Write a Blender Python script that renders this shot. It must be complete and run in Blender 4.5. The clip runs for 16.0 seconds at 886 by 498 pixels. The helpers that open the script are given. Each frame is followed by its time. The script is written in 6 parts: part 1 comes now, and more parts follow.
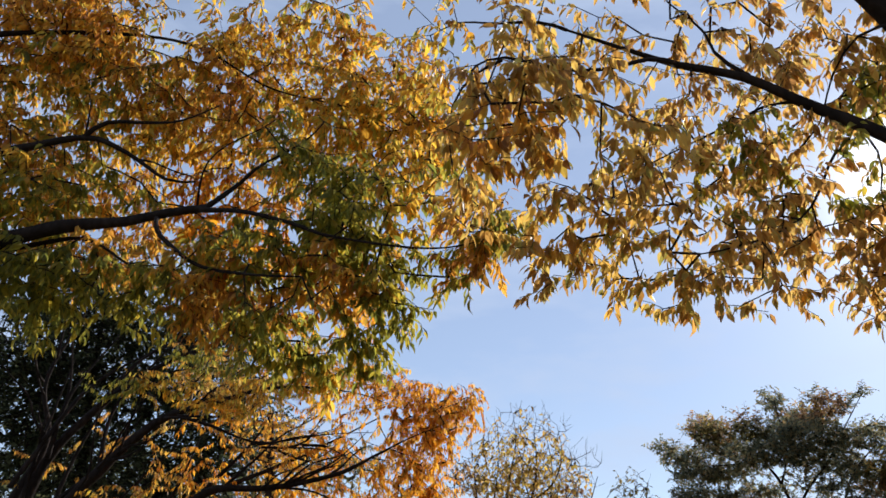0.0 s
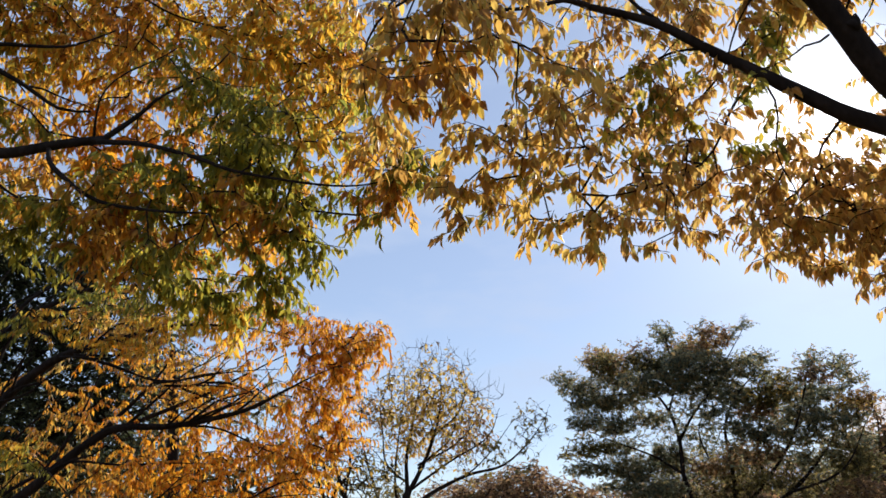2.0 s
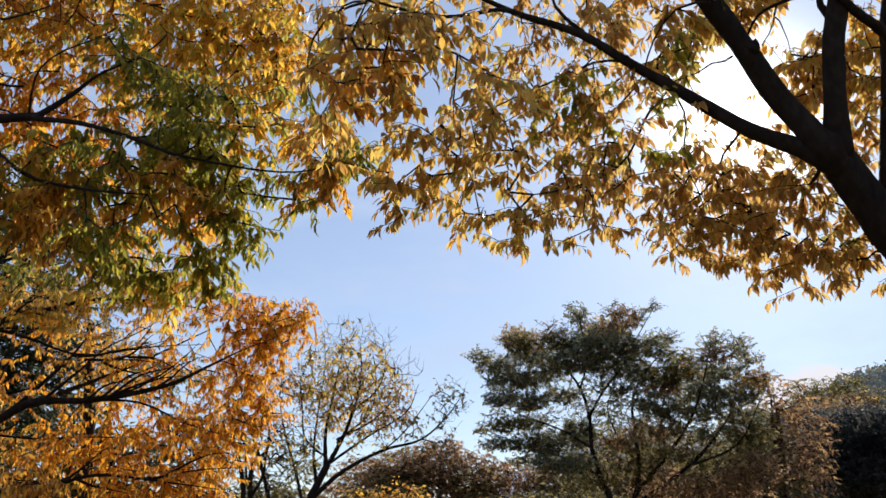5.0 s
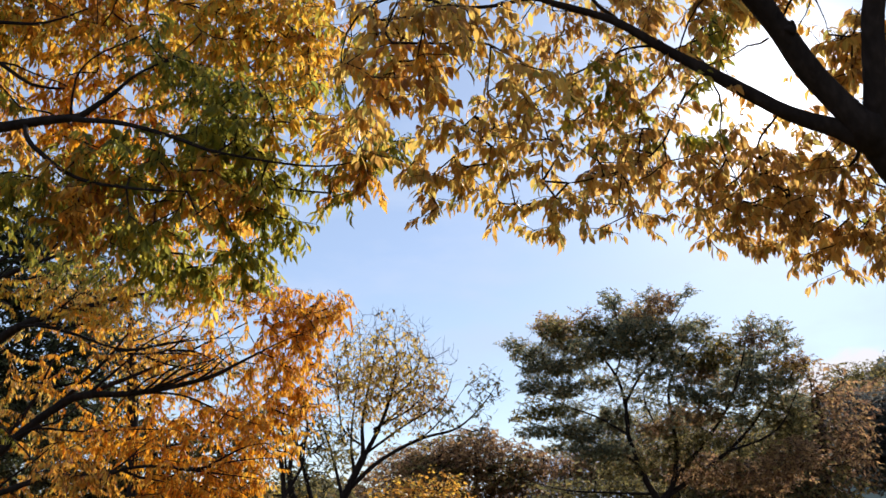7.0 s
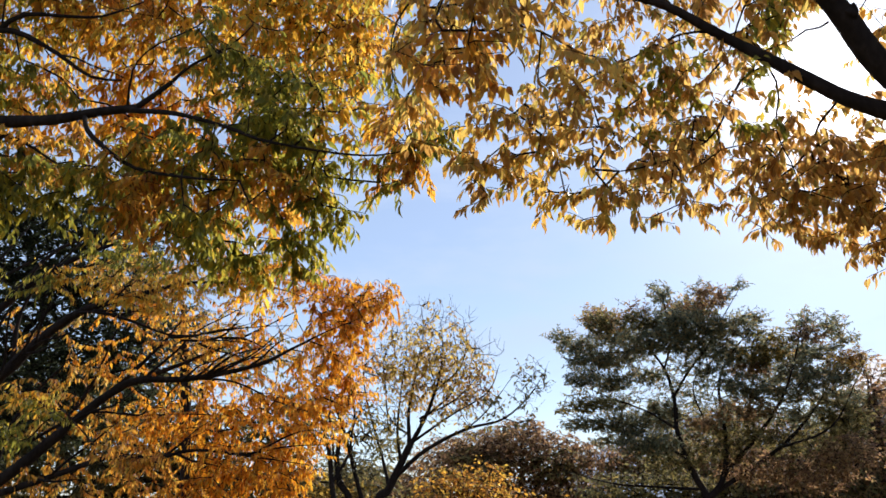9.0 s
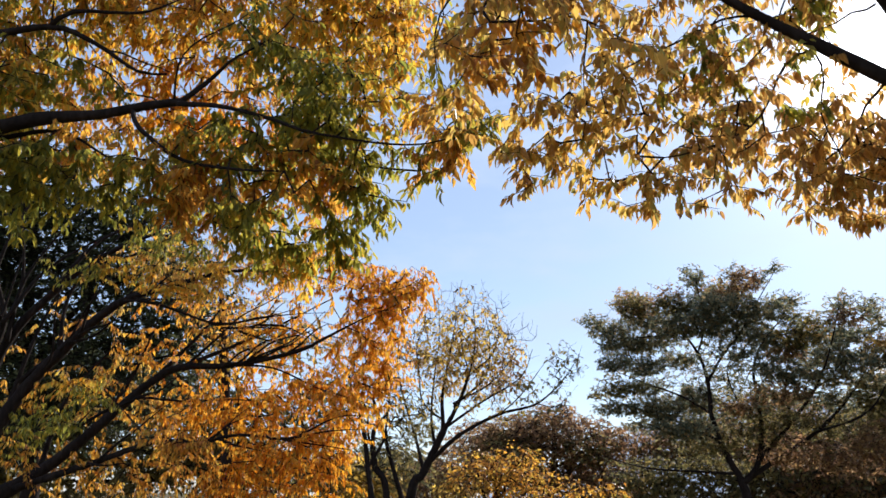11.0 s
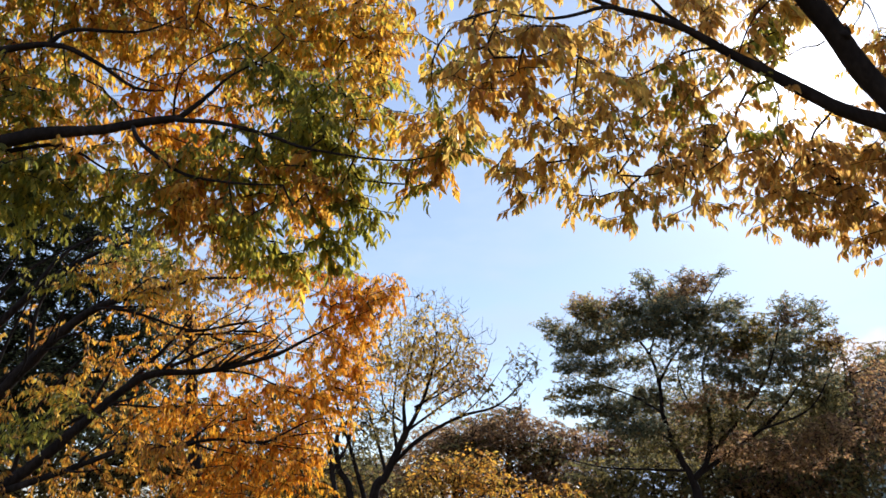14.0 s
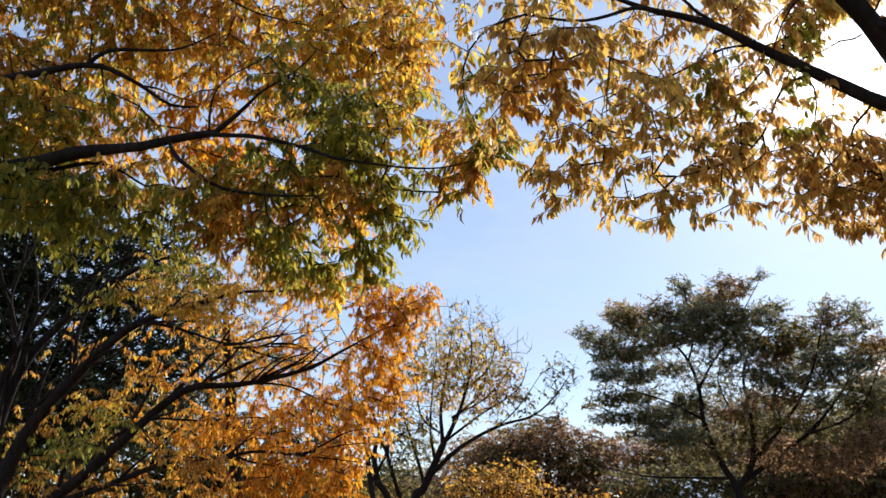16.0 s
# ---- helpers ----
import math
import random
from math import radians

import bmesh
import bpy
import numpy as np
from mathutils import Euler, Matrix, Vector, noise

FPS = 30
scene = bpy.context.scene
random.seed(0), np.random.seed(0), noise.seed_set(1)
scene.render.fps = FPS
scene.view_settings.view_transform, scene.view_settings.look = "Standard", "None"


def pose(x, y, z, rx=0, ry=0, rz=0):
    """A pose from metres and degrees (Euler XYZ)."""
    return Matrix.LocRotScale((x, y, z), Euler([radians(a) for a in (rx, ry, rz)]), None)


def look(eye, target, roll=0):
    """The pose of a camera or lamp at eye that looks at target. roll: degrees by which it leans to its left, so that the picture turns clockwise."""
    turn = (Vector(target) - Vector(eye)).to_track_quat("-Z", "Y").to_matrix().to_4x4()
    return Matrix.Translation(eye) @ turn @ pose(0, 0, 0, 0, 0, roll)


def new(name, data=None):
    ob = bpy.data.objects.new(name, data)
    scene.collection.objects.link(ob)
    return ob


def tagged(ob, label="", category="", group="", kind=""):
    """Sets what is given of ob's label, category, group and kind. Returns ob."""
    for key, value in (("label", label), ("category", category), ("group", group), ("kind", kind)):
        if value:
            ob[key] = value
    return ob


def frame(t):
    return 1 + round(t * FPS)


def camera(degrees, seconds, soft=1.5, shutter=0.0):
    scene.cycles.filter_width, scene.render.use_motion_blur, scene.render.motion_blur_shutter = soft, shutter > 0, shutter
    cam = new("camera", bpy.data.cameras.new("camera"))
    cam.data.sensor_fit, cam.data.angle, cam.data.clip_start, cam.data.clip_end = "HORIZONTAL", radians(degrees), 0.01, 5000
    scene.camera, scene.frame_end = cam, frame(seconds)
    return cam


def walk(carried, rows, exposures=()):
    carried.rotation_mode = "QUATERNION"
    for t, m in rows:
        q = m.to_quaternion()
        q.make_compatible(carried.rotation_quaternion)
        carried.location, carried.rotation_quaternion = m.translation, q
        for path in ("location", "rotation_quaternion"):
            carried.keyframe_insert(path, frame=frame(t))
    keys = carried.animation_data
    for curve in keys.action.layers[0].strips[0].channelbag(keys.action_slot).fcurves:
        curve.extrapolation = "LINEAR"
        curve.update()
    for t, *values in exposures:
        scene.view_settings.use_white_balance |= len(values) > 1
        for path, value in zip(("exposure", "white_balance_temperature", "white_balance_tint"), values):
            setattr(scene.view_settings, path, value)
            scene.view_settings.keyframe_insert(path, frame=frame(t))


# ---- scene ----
cam = camera(58.9, 16.0, soft=1.6)
EXPOSURES = [(t, stops, kelvin, 14) for t, stops, kelvin in (
    (0.0, 0.62, 6320), (2.5, 0.64, 6280), (3.0, 0.70, 6200), (3.5, 0.62, 6280), (4.0, 0.61, 6280), (6.5, 0.73, 6280),
    (10.0, 0.82, 6250), (12.5, 0.87, 6080), (14.5, 0.86, 6120), (16.0, 0.81, 6220))]
PATH = [
    (0, (0.270, 1.411, 1.868), (0.056, 3.192, 2.751), 3.16),
    (0.5, (0.258, 1.408, 1.867), (0.043, 3.188, 2.753), 3.26),
    (1, (0.252, 1.425, 1.873), (0.117, 3.227, 2.730), 2.22),
    (1.5, (0.236, 1.425, 1.874), (0.212, 3.262, 2.664), 1.12),
    (2, (0.246, 1.406, 1.874), (0.273, 3.263, 2.617), 0.58),
    (2.5, (0.250, 1.329, 1.873), (0.327, 3.198, 2.581), -0.28),
    (3, (0.188, 1.301, 1.858), (0.353, 3.166, 2.561), -0.71),
    (3.5, (0.159, 1.270, 1.858), (0.390, 3.128, 2.559), -0.46),
    (4, (0.189, 1.235, 1.855), (0.437, 3.092, 2.556), -0.05),
    (6.5, (0.192, 1.229, 1.850), (0.365, 3.108, 2.512), -0.30),
    (7, (0.173, 1.215, 1.849), (0.325, 3.097, 2.511), -0.41),
    (7.5, (0.160, 1.207, 1.846), (0.277, 3.091, 2.507), -0.34),
    (8, (0.170, 1.216, 1.842), (0.263, 3.104, 2.496), 0.15),
    (8.5, (0.176, 1.229, 1.840), (0.241, 3.121, 2.486), 0.83),
    (9, (0.165, 1.217, 1.840), (0.200, 3.111, 2.480), 1.01),
    (9.5, (0.153, 1.207, 1.836), (0.140, 3.104, 2.471), 1.08),
    (10, (0.144, 1.213, 1.830), (0.102, 3.114, 2.452), 1.07),
    (10.2, (0.142, 1.216, 1.840), (0.092, 3.119, 2.454), 1.27),
    (12.5, (0.038, 1.031, 1.791), (0.042, 2.938, 2.392), 0.60),
    (13, (0.043, 1.004, 1.776), (0.050, 2.912, 2.378), 0.61),
    (13.5, (-0.015, 0.972, 1.773), (0.028, 2.876, 2.383), 0.43),
    (14, (-0.058, 0.953, 1.779), (0.032, 2.853, 2.396), -0.24),
    (14.5, (-0.050, 0.956, 1.783), (0.038, 2.853, 2.408), -0.75),
    (15, (-0.041, 0.956, 1.778), (0.033, 2.852, 2.411), -1.16),
    (15.5, (-0.056, 0.951, 1.761), (-0.017, 2.846, 2.399), -1.08),
    (16, (-0.067, 0.959, 1.763), (-0.060, 2.852, 2.407), -0.81),
]

walk(cam, [(t, look(eye, target, roll)) for t, eye, target, roll in PATH], EXPOSURES)

# ---- world and sun ----
SUN_HEIGHT, SUN_TURN = 27.4, 30.3   # degrees above the horizon, clockwise from +y
world = bpy.data.worlds.new("autumn_sky")
scene.world = world
world.use_nodes = True
wn = world.node_tree
wn.nodes.clear()
sky = wn.nodes.new("ShaderNodeTexSky")
sky.sky_type, sky.sun_disc = "NISHITA", False
sky.sun_elevation, sky.sun_rotation = radians(SUN_HEIGHT), radians(SUN_TURN)
sky.altitude, sky.air_density, sky.dust_density, sky.ozone_density = 100, 1.0, 0.15, 2.0
# thin, faint cloud veils
w_co = wn.nodes.new("ShaderNodeTexCoord")
w_map = wn.nodes.new("ShaderNodeMapping")
w_map.inputs["Scale"].default_value = (2.2, 2.2, 6.5)
w_noise = wn.nodes.new("ShaderNodeTexNoise")
w_noise.inputs["Scale"].default_value, w_noise.inputs["Detail"].default_value = 2.4, 7
w_noise.inputs["Roughness"].default_value = 0.55
w_ramp = wn.nodes.new("ShaderNodeValToRGB")
w_ramp.color_ramp.elements[0].position, w_ramp.color_ramp.elements[1].position = 0.46, 0.72
w_ramp.color_ramp.elements[0].color = (0.44, 0.44, 0.44, 1)
w_ramp.color_ramp.elements[1].color = (0.84, 0.84, 0.84, 1)
w_mix = wn.nodes.new("ShaderNodeMix")
w_mix.data_type = "RGBA"
w_mix.inputs[7].default_value = (4.6, 5.5, 6.9, 1)
w_bg = wn.nodes.new("ShaderNodeBackground")
w_bg.inputs["Strength"].default_value = 0.081
w_out = wn.nodes.new("ShaderNodeOutputWorld")
wn.links.new(w_co.outputs["Generated"], w_map.inputs["Vector"])
wn.links.new(w_map.outputs["Vector"], w_noise.inputs["Vector"])
wn.links.new(w_noise.outputs["Fac"], w_ramp.inputs["Fac"])
wn.links.new(w_ramp.outputs["Color"], w_mix.inputs[0])
# the bright ring that thin high cloud draws round the sun
w_turn = wn.nodes.new("ShaderNodeVectorMath")
w_turn.operation = "DOT_PRODUCT"
w_turn.inputs[1].default_value = (math.sin(radians(SUN_TURN)) * math.cos(radians(SUN_HEIGHT)),
                                  math.cos(radians(SUN_TURN)) * math.cos(radians(SUN_HEIGHT)), math.sin(radians(SUN_HEIGHT)))
wn.links.new(w_co.outputs["Generated"], w_turn.inputs[0])
w_near = wn.nodes.new("ShaderNodeMath")
w_near.operation = "MAXIMUM"
w_near.inputs[1].default_value = 0.0
wn.links.new(w_turn.outputs["Value"], w_near.inputs[0])
wn.links.new(sky.outputs["Color"], w_mix.inputs[6])
w_last = w_mix.outputs[2]
for sharp, bright in ((400, 24.0), (40, 1.9)):
    w_pow = wn.nodes.new("ShaderNodeMath")
    w_pow.operation = "POWER"
    w_pow.inputs[1].default_value = sharp
    wn.links.new(w_near.outputs[0], w_pow.inputs[0])
    w_add = wn.nodes.new("ShaderNodeMix")
    w_add.data_type, w_add.blend_type, w_add.clamp_factor = "RGBA", "ADD", False
    w_add.inputs[7].default_value = (bright, bright * 0.97, bright * 0.92, 1)
    wn.links.new(w_pow.outputs[0], w_add.inputs[0])
    wn.links.new(w_last, w_add.inputs[6])
    w_last = w_add.outputs[2]
# a white cloud bank low over the hill
w_bank = wn.nodes.new("ShaderNodeVectorMath")
w_bank.operation = "DOT_PRODUCT"
w_bank.inputs[1].default_value = (math.sin(radians(32.5)) * math.cos(radians(5)), math.cos(radians(32.5)) * math.cos(radians(5)), math.sin(radians(5)))
wn.links.new(w_co.outputs["Generated"], w_bank.inputs[0])
w_puff = wn.nodes.new("ShaderNodeTexNoise")
w_puff.inputs["Scale"].default_value, w_puff.inputs["Detail"].default_value = 26, 5
wn.links.new(w_co.outputs["Generated"], w_puff.inputs["Vector"])
w_lump = wn.nodes.new("ShaderNodeMath")
w_lump.operation = "MULTIPLY_ADD"
w_lump.inputs[1].default_value = 0.004
wn.links.new(w_puff.outputs["Fac"], w_lump.inputs[0])
wn.links.new(w_bank.outputs["Value"], w_lump.inputs[2])
w_edge = wn.nodes.new("ShaderNodeMapRange")
w_edge.interpolation_type = "SMOOTHSTEP"
w_edge.inputs["From Min"].default_value, w_edge.inputs["From Max"].default_value = 0.9968, 0.9980
wn.links.new(w_lump.outputs[0], w_edge.inputs["Value"])
w_cloud = wn.nodes.new("ShaderNodeMix")
w_cloud.data_type = "RGBA"
w_cloud.inputs[7].default_value = (7.0, 6.9, 7.0, 1)
wn.links.new(w_edge.outputs["Result"], w_cloud.inputs[0])
wn.links.new(w_last, w_cloud.inputs[6])
wn.links.new(w_cloud.outputs[2], w_bg.inputs["Color"])
wn.links.new(w_bg.outputs["Background"], w_out.inputs["Surface"])

sun_data = bpy.data.lights.new("sun", "SUN")
sun_data.energy, sun_data.angle, sun_data.color = 3.6, radians(0.53), (1.0, 0.93, 0.82)
sun_way = Vector((math.sin(radians(SUN_TURN)) * math.cos(radians(SUN_HEIGHT)),
                  math.cos(radians(SUN_TURN)) * math.cos(radians(SUN_HEIGHT)), math.sin(radians(SUN_HEIGHT))))
sun = new("sun", sun_data)
sun.matrix_world = look(sun_way * 60, (0, 0, 0))


# ---- materials ----
def nodes_of(name):
    m = bpy.data.materials.new(name)
    m.use_nodes = True
    m.node_tree.nodes.clear()
    out = m.node_tree.nodes.new("ShaderNodeOutputMaterial")
    return m, m.node_tree, out


def ramp(tree, stops):
    r = tree.nodes.new("ShaderNodeValToRGB")
    e = r.color_ramp.elements
    while len(e) < len(stops):
        e.new(0.5)
    for el, (at, col) in zip(e, stops):
        el.position, el.color = at, (*col, 1)
    return r


def leaf_material(name, stops, through_part=0.5, gloss=0.42, shine=0.5, piece=False):
    """A thin autumn leaf: light goes through it; each leaf takes its own tone, with blotches and darker ribs."""
    m, tree, out = nodes_of(name)
    L = tree.links.new
    if piece:
        info = tree.nodes.new("ShaderNodeObjectInfo")
        rnd = info.outputs["Random"]
    else:
        info = tree.nodes.new("ShaderNodeNewGeometry")
        rnd = info.outputs["Random Per Island"]
    co = tree.nodes.new("ShaderNodeNewGeometry").outputs["Position"]
    blotch = tree.nodes.new("ShaderNodeTexNoise")
    blotch.inputs["Scale"].default_value, blotch.inputs["Detail"].default_value = 55, 4
    L(co, blotch.inputs["Vector"])
    patch = tree.nodes.new("ShaderNodeTexNoise")
    patch.inputs["Scale"].default_value, patch.inputs["Detail"].default_value = 1.3, 2
    L(co, patch.inputs["Vector"])
    add = tree.nodes.new("ShaderNodeMath")
    add.operation = "MULTIPLY_ADD"
    add.inputs[1].default_value, add.inputs[2].default_value = 0.85, -0.30
    L(rnd, add.inputs[0])
    add2 = tree.nodes.new("ShaderNodeMath")
    add2.operation = "MULTIPLY_ADD"
    add2.inputs[1].default_value = 0.55
    L(patch.outputs["Fac"], add2.inputs[0])
    L(add.outputs[0], add2.inputs[2])
    add3 = tree.nodes.new("ShaderNodeMath")
    add3.operation = "MULTIPLY_ADD"
    add3.inputs[1].default_value = 0.16
    L(blotch.outputs["Fac"], add3.inputs[0])
    L(add2.outputs[0], add3.inputs[2])
    r = ramp(tree, stops)
    L(add3.outputs[0], r.inputs["Fac"])
    face = tree.nodes.new("ShaderNodeBsdfPrincipled")
    face.inputs["Roughness"].default_value = gloss
    face.inputs["Specular IOR Level"].default_value = shine
    L(r.outputs["Color"], face.inputs["Base Color"])
    glow = tree.nodes.new("ShaderNodeBsdfTranslucent")
    sat = tree.nodes.new("ShaderNodeHueSaturation")
    sat.inputs["Saturation"].default_value, sat.inputs["Value"].default_value = 1.06, 1.27
    L(r.outputs["Color"], sat.inputs["Color"])
    L(sat.outputs["Color"], glow.inputs["Color"])
    mix = tree.nodes.new("ShaderNodeMixShader")
    mix.inputs[0].default_value = through_part
    L(face.outputs[0], mix.inputs[1])
    L(glow.outputs[0], mix.inputs[2])
    L(mix.outputs[0], out.inputs["Surface"])
    return m


def rough_material(name, stops, scale, detail=8, bump=0.5, depth=0.02, roughness=0.9, stretch=(1, 1, 1), second=6.0):
    m, tree, out = nodes_of(name)
    L = tree.links.new
    co = tree.nodes.new("ShaderNodeTexCoord")
    mp = tree.nodes.new("ShaderNodeMapping")
    mp.inputs["Scale"].default_value = stretch
    L(co.outputs["Object"], mp.inputs["Vector"])
    fine = tree.nodes.new("ShaderNodeTexNoise")
    fine.inputs["Scale"].default_value, fine.inputs["Detail"].default_value = scale, detail
    L(mp.outputs[0], fine.inputs["Vector"])
    wide = tree.nodes.new("ShaderNodeTexNoise")
    wide.inputs["Scale"].default_value, wide.inputs["Detail"].default_value = scale / second, 3
    L(mp.outputs[0], wide.inputs["Vector"])
    half = tree.nodes.new("ShaderNodeMix")
    half.inputs[0].default_value = 0.45
    L(fine.outputs["Fac"], half.inputs[2])
    L(wide.outputs["Fac"], half.inputs[3])
    r = ramp(tree, stops)
    L(half.outputs[0], r.inputs["Fac"])
    b = tree.nodes.new("ShaderNodeBump")
    b.inputs["Strength"].default_value, b.inputs["Distance"].default_value = bump, depth
    L(fine.outputs["Fac"], b.inputs["Height"])
    p = tree.nodes.new("ShaderNodeBsdfPrincipled")
    p.inputs["Roughness"].default_value = roughness
    p.inputs["Specular IOR Level"].default_value = 0.12
    L(r.outputs["Color"], p.inputs["Base Color"])
    L(b.outputs["Normal"], p.inputs["Normal"])
    L(p.outputs[0], out.inputs["Surface"])
    return m


TONES = {
    "yellow": [(0.15, (0.35, 0.175, 0.04)), (0.34, (0.60, 0.335, 0.06)), (0.55, (0.75, 0.465, 0.085)), (0.72, (0.57, 0.425, 0.09)), (0.88, (0.31, 0.305, 0.06))],
    "amber": [(0.15, (0.29, 0.13, 0.04)), (0.36, (0.54, 0.27, 0.06)), (0.58, (0.70, 0.395, 0.085)), (0.76, (0.54, 0.345, 0.08)), (0.92, (0.28, 0.23, 0.055))],
    "tan": [(0.15, (0.28, 0.155, 0.06)), (0.36, (0.50, 0.29, 0.095)), (0.58, (0.64, 0.41, 0.13)), (0.76, (0.50, 0.365, 0.12)), (0.92, (0.28, 0.26, 0.085))],
    "ochre": [(0.15, (0.28, 0.155, 0.05)), (0.36, (0.50, 0.30, 0.085)), (0.58, (0.65, 0.43, 0.12)), (0.76, (0.52, 0.38, 0.11)), (0.92, (0.28, 0.26, 0.072))],
    "orange": [(0.15, (0.38, 0.14, 0.03)), (0.36, (0.62, 0.275, 0.045)), (0.6, (0.73, 0.38, 0.06)), (0.85, (0.62, 0.40, 0.085))],
    "green": [(0.15, (0.12, 0.13, 0.03)), (0.40, (0.27, 0.235, 0.045)), (0.62, (0.46, 0.355, 0.06)), (0.76, (0.28, 0.28, 0.055)), (0.9, (0.17, 0.18, 0.04))],
    "dark": [(0.2, (0.10, 0.115, 0.082)), (0.45, (0.18, 0.19, 0.12)), (0.66, (0.26, 0.24, 0.13)), (0.85, (0.33, 0.23, 0.11))],
    "evergreen": [(0.2, (0.028, 0.036, 0.02)), (0.5, (0.055, 0.065, 0.034)), (0.8, (0.095, 0.10, 0.048))],
    "conifer": [(0.2, (0.04, 0.044, 0.044)), (0.5, (0.068, 0.073, 0.068)), (0.8, (0.105, 0.102, 0.085))],
    "russet": [(0.2, (0.17, 0.10, 0.064)), (0.45, (0.30, 0.175, 0.094)), (0.66, (0.40, 0.25, 0.115)), (0.85, (0.24, 0.17, 0.082))],
    "straw": [(0.2, (0.27, 0.165, 0.055)), (0.45, (0.50, 0.325, 0.085)), (0.66, (0.63, 0.44, 0.11)), (0.85, (0.36, 0.28, 0.08))],
    "olive": [(0.2, (0.085, 0.077, 0.038)), (0.45, (0.17, 0.148, 0.06)), (0.66, (0.28, 0.205, 0.075)), (0.85, (0.155, 0.145, 0.06))],
}
LEAF = {tone: leaf_material("leaf_" + tone, stops, *((0.76, 0.42, 0.5) if tone not in ("dark", "evergreen", "conifer", "olive", "russet") else (0.72, 0.6, 0.3))) for tone, stops in TONES.items()}
SINGLE = {tone: leaf_material("single_leaf_" + tone, TONES[tone], 0.76, piece=True) for tone in ("yellow", "amber", "ochre", "tan", "green")}
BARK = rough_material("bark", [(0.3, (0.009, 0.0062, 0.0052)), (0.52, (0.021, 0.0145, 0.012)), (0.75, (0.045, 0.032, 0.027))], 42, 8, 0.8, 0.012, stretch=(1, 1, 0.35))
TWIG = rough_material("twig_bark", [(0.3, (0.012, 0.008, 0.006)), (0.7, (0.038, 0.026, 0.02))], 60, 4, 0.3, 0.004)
GROUND = rough_material("park_ground", [(0.3, (0.05, 0.045, 0.022)), (0.5, (0.12, 0.10, 0.045)), (0.62, (0.22, 0.14, 0.05)), (0.8, (0.10, 0.11, 0.035))], 3.0, 10, 0.5, 0.03, second=14)
HILL = rough_material("wooded_hill", [(0.3, (0.035, 0.05, 0.022)), (0.5, (0.07, 0.085, 0.035)), (0.7, (0.13, 0.11, 0.045))], 0.25, 9, 0.9, 1.2, second=5)
def add_haze_glow(m, colour, share):
    """Mixes a bluish glow into a far material, standing in for sunlit haze."""
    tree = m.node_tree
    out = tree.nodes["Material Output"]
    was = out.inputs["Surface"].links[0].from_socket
    haze_glow = tree.nodes.new("ShaderNodeEmission")
    haze_glow.inputs["Color"].default_value = (*colour, 1)
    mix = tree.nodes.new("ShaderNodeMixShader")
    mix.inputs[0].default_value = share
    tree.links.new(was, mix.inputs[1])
    tree.links.new(haze_glow.outputs[0], mix.inputs[2])
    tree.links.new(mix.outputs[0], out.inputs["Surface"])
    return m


# pale blue-grey base: the look of haze is put into the colour
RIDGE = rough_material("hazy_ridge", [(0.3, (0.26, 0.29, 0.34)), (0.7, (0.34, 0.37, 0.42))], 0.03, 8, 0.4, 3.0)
# haze on far leaves, hill and ridge is painted as emission
FAR_WOOD = {k: add_haze_glow(leaf_material("far_" + k, TONES[k], 0.4, 0.7, 0.1), (0.30, 0.40, 0.52), 0.09) for k in ("evergreen", "olive", "russet")}
add_haze_glow(HILL, (0.30, 0.40, 0.52), 0.09)
add_haze_glow(RIDGE, (0.36, 0.43, 0.54), 0.7)


# ---- builders ----
def link(name, mesh, material, parent=None, label="", kind=""):
    for m in (material if isinstance(material, (list, tuple)) else [material]):
        mesh.materials.append(m)
    ob = new(name, mesh)
    ob.parent = parent
    return tagged(ob, label, "", "", kind)


def mesh_of(name, verts, tris, slots=None, smooth=False):
    me = bpy.data.meshes.new(name)
    me.vertices.add(len(verts))
    me.vertices.foreach_set("co", np.asarray(verts, np.float32).ravel())
    me.loops.add(len(tris) * 3)
    me.loops.foreach_set("vertex_index", np.asarray(tris, np.int32).ravel())
    me.polygons.add(len(tris))
    me.polygons.foreach_set("loop_start", np.arange(0, len(tris) * 3, 3, dtype=np.int32))
    if slots is not None:
        me.polygons.foreach_set("material_index", np.asarray(slots, np.int32))
    me.polygons.foreach_set("use_smooth", np.full(len(tris), smooth))
    me.update(calc_edges=True)
    me.validate()
    return me


def unit(v):
    return v / np.maximum(np.linalg.norm(v, axis=-1, keepdims=True), 1e-9)


def glide(points, step):
    """A smooth line through control points (x, y, z, radius)."""
    p = np.array(points, float)
    p = np.vstack([2 * p[0] - p[1], p, 2 * p[-1] - p[-2]])
    p[0, 3], p[-1, 3] = p[1, 3], p[-2, 3]
    got = []
    for a, b, c, d in zip(p, p[1:], p[2:], p[3:]):
        n = max(2, int(np.linalg.norm(c[:3] - b[:3]) / step))
        for s in np.arange(n) / n:
            got.append(0.5 * (2 * b + (c - a) * s + (2 * a - 5 * b + 4 * c - d) * s * s + (3 * b - a - 3 * c + d) * s ** 3))
    got.append(p[-2])
    return np.array(got)


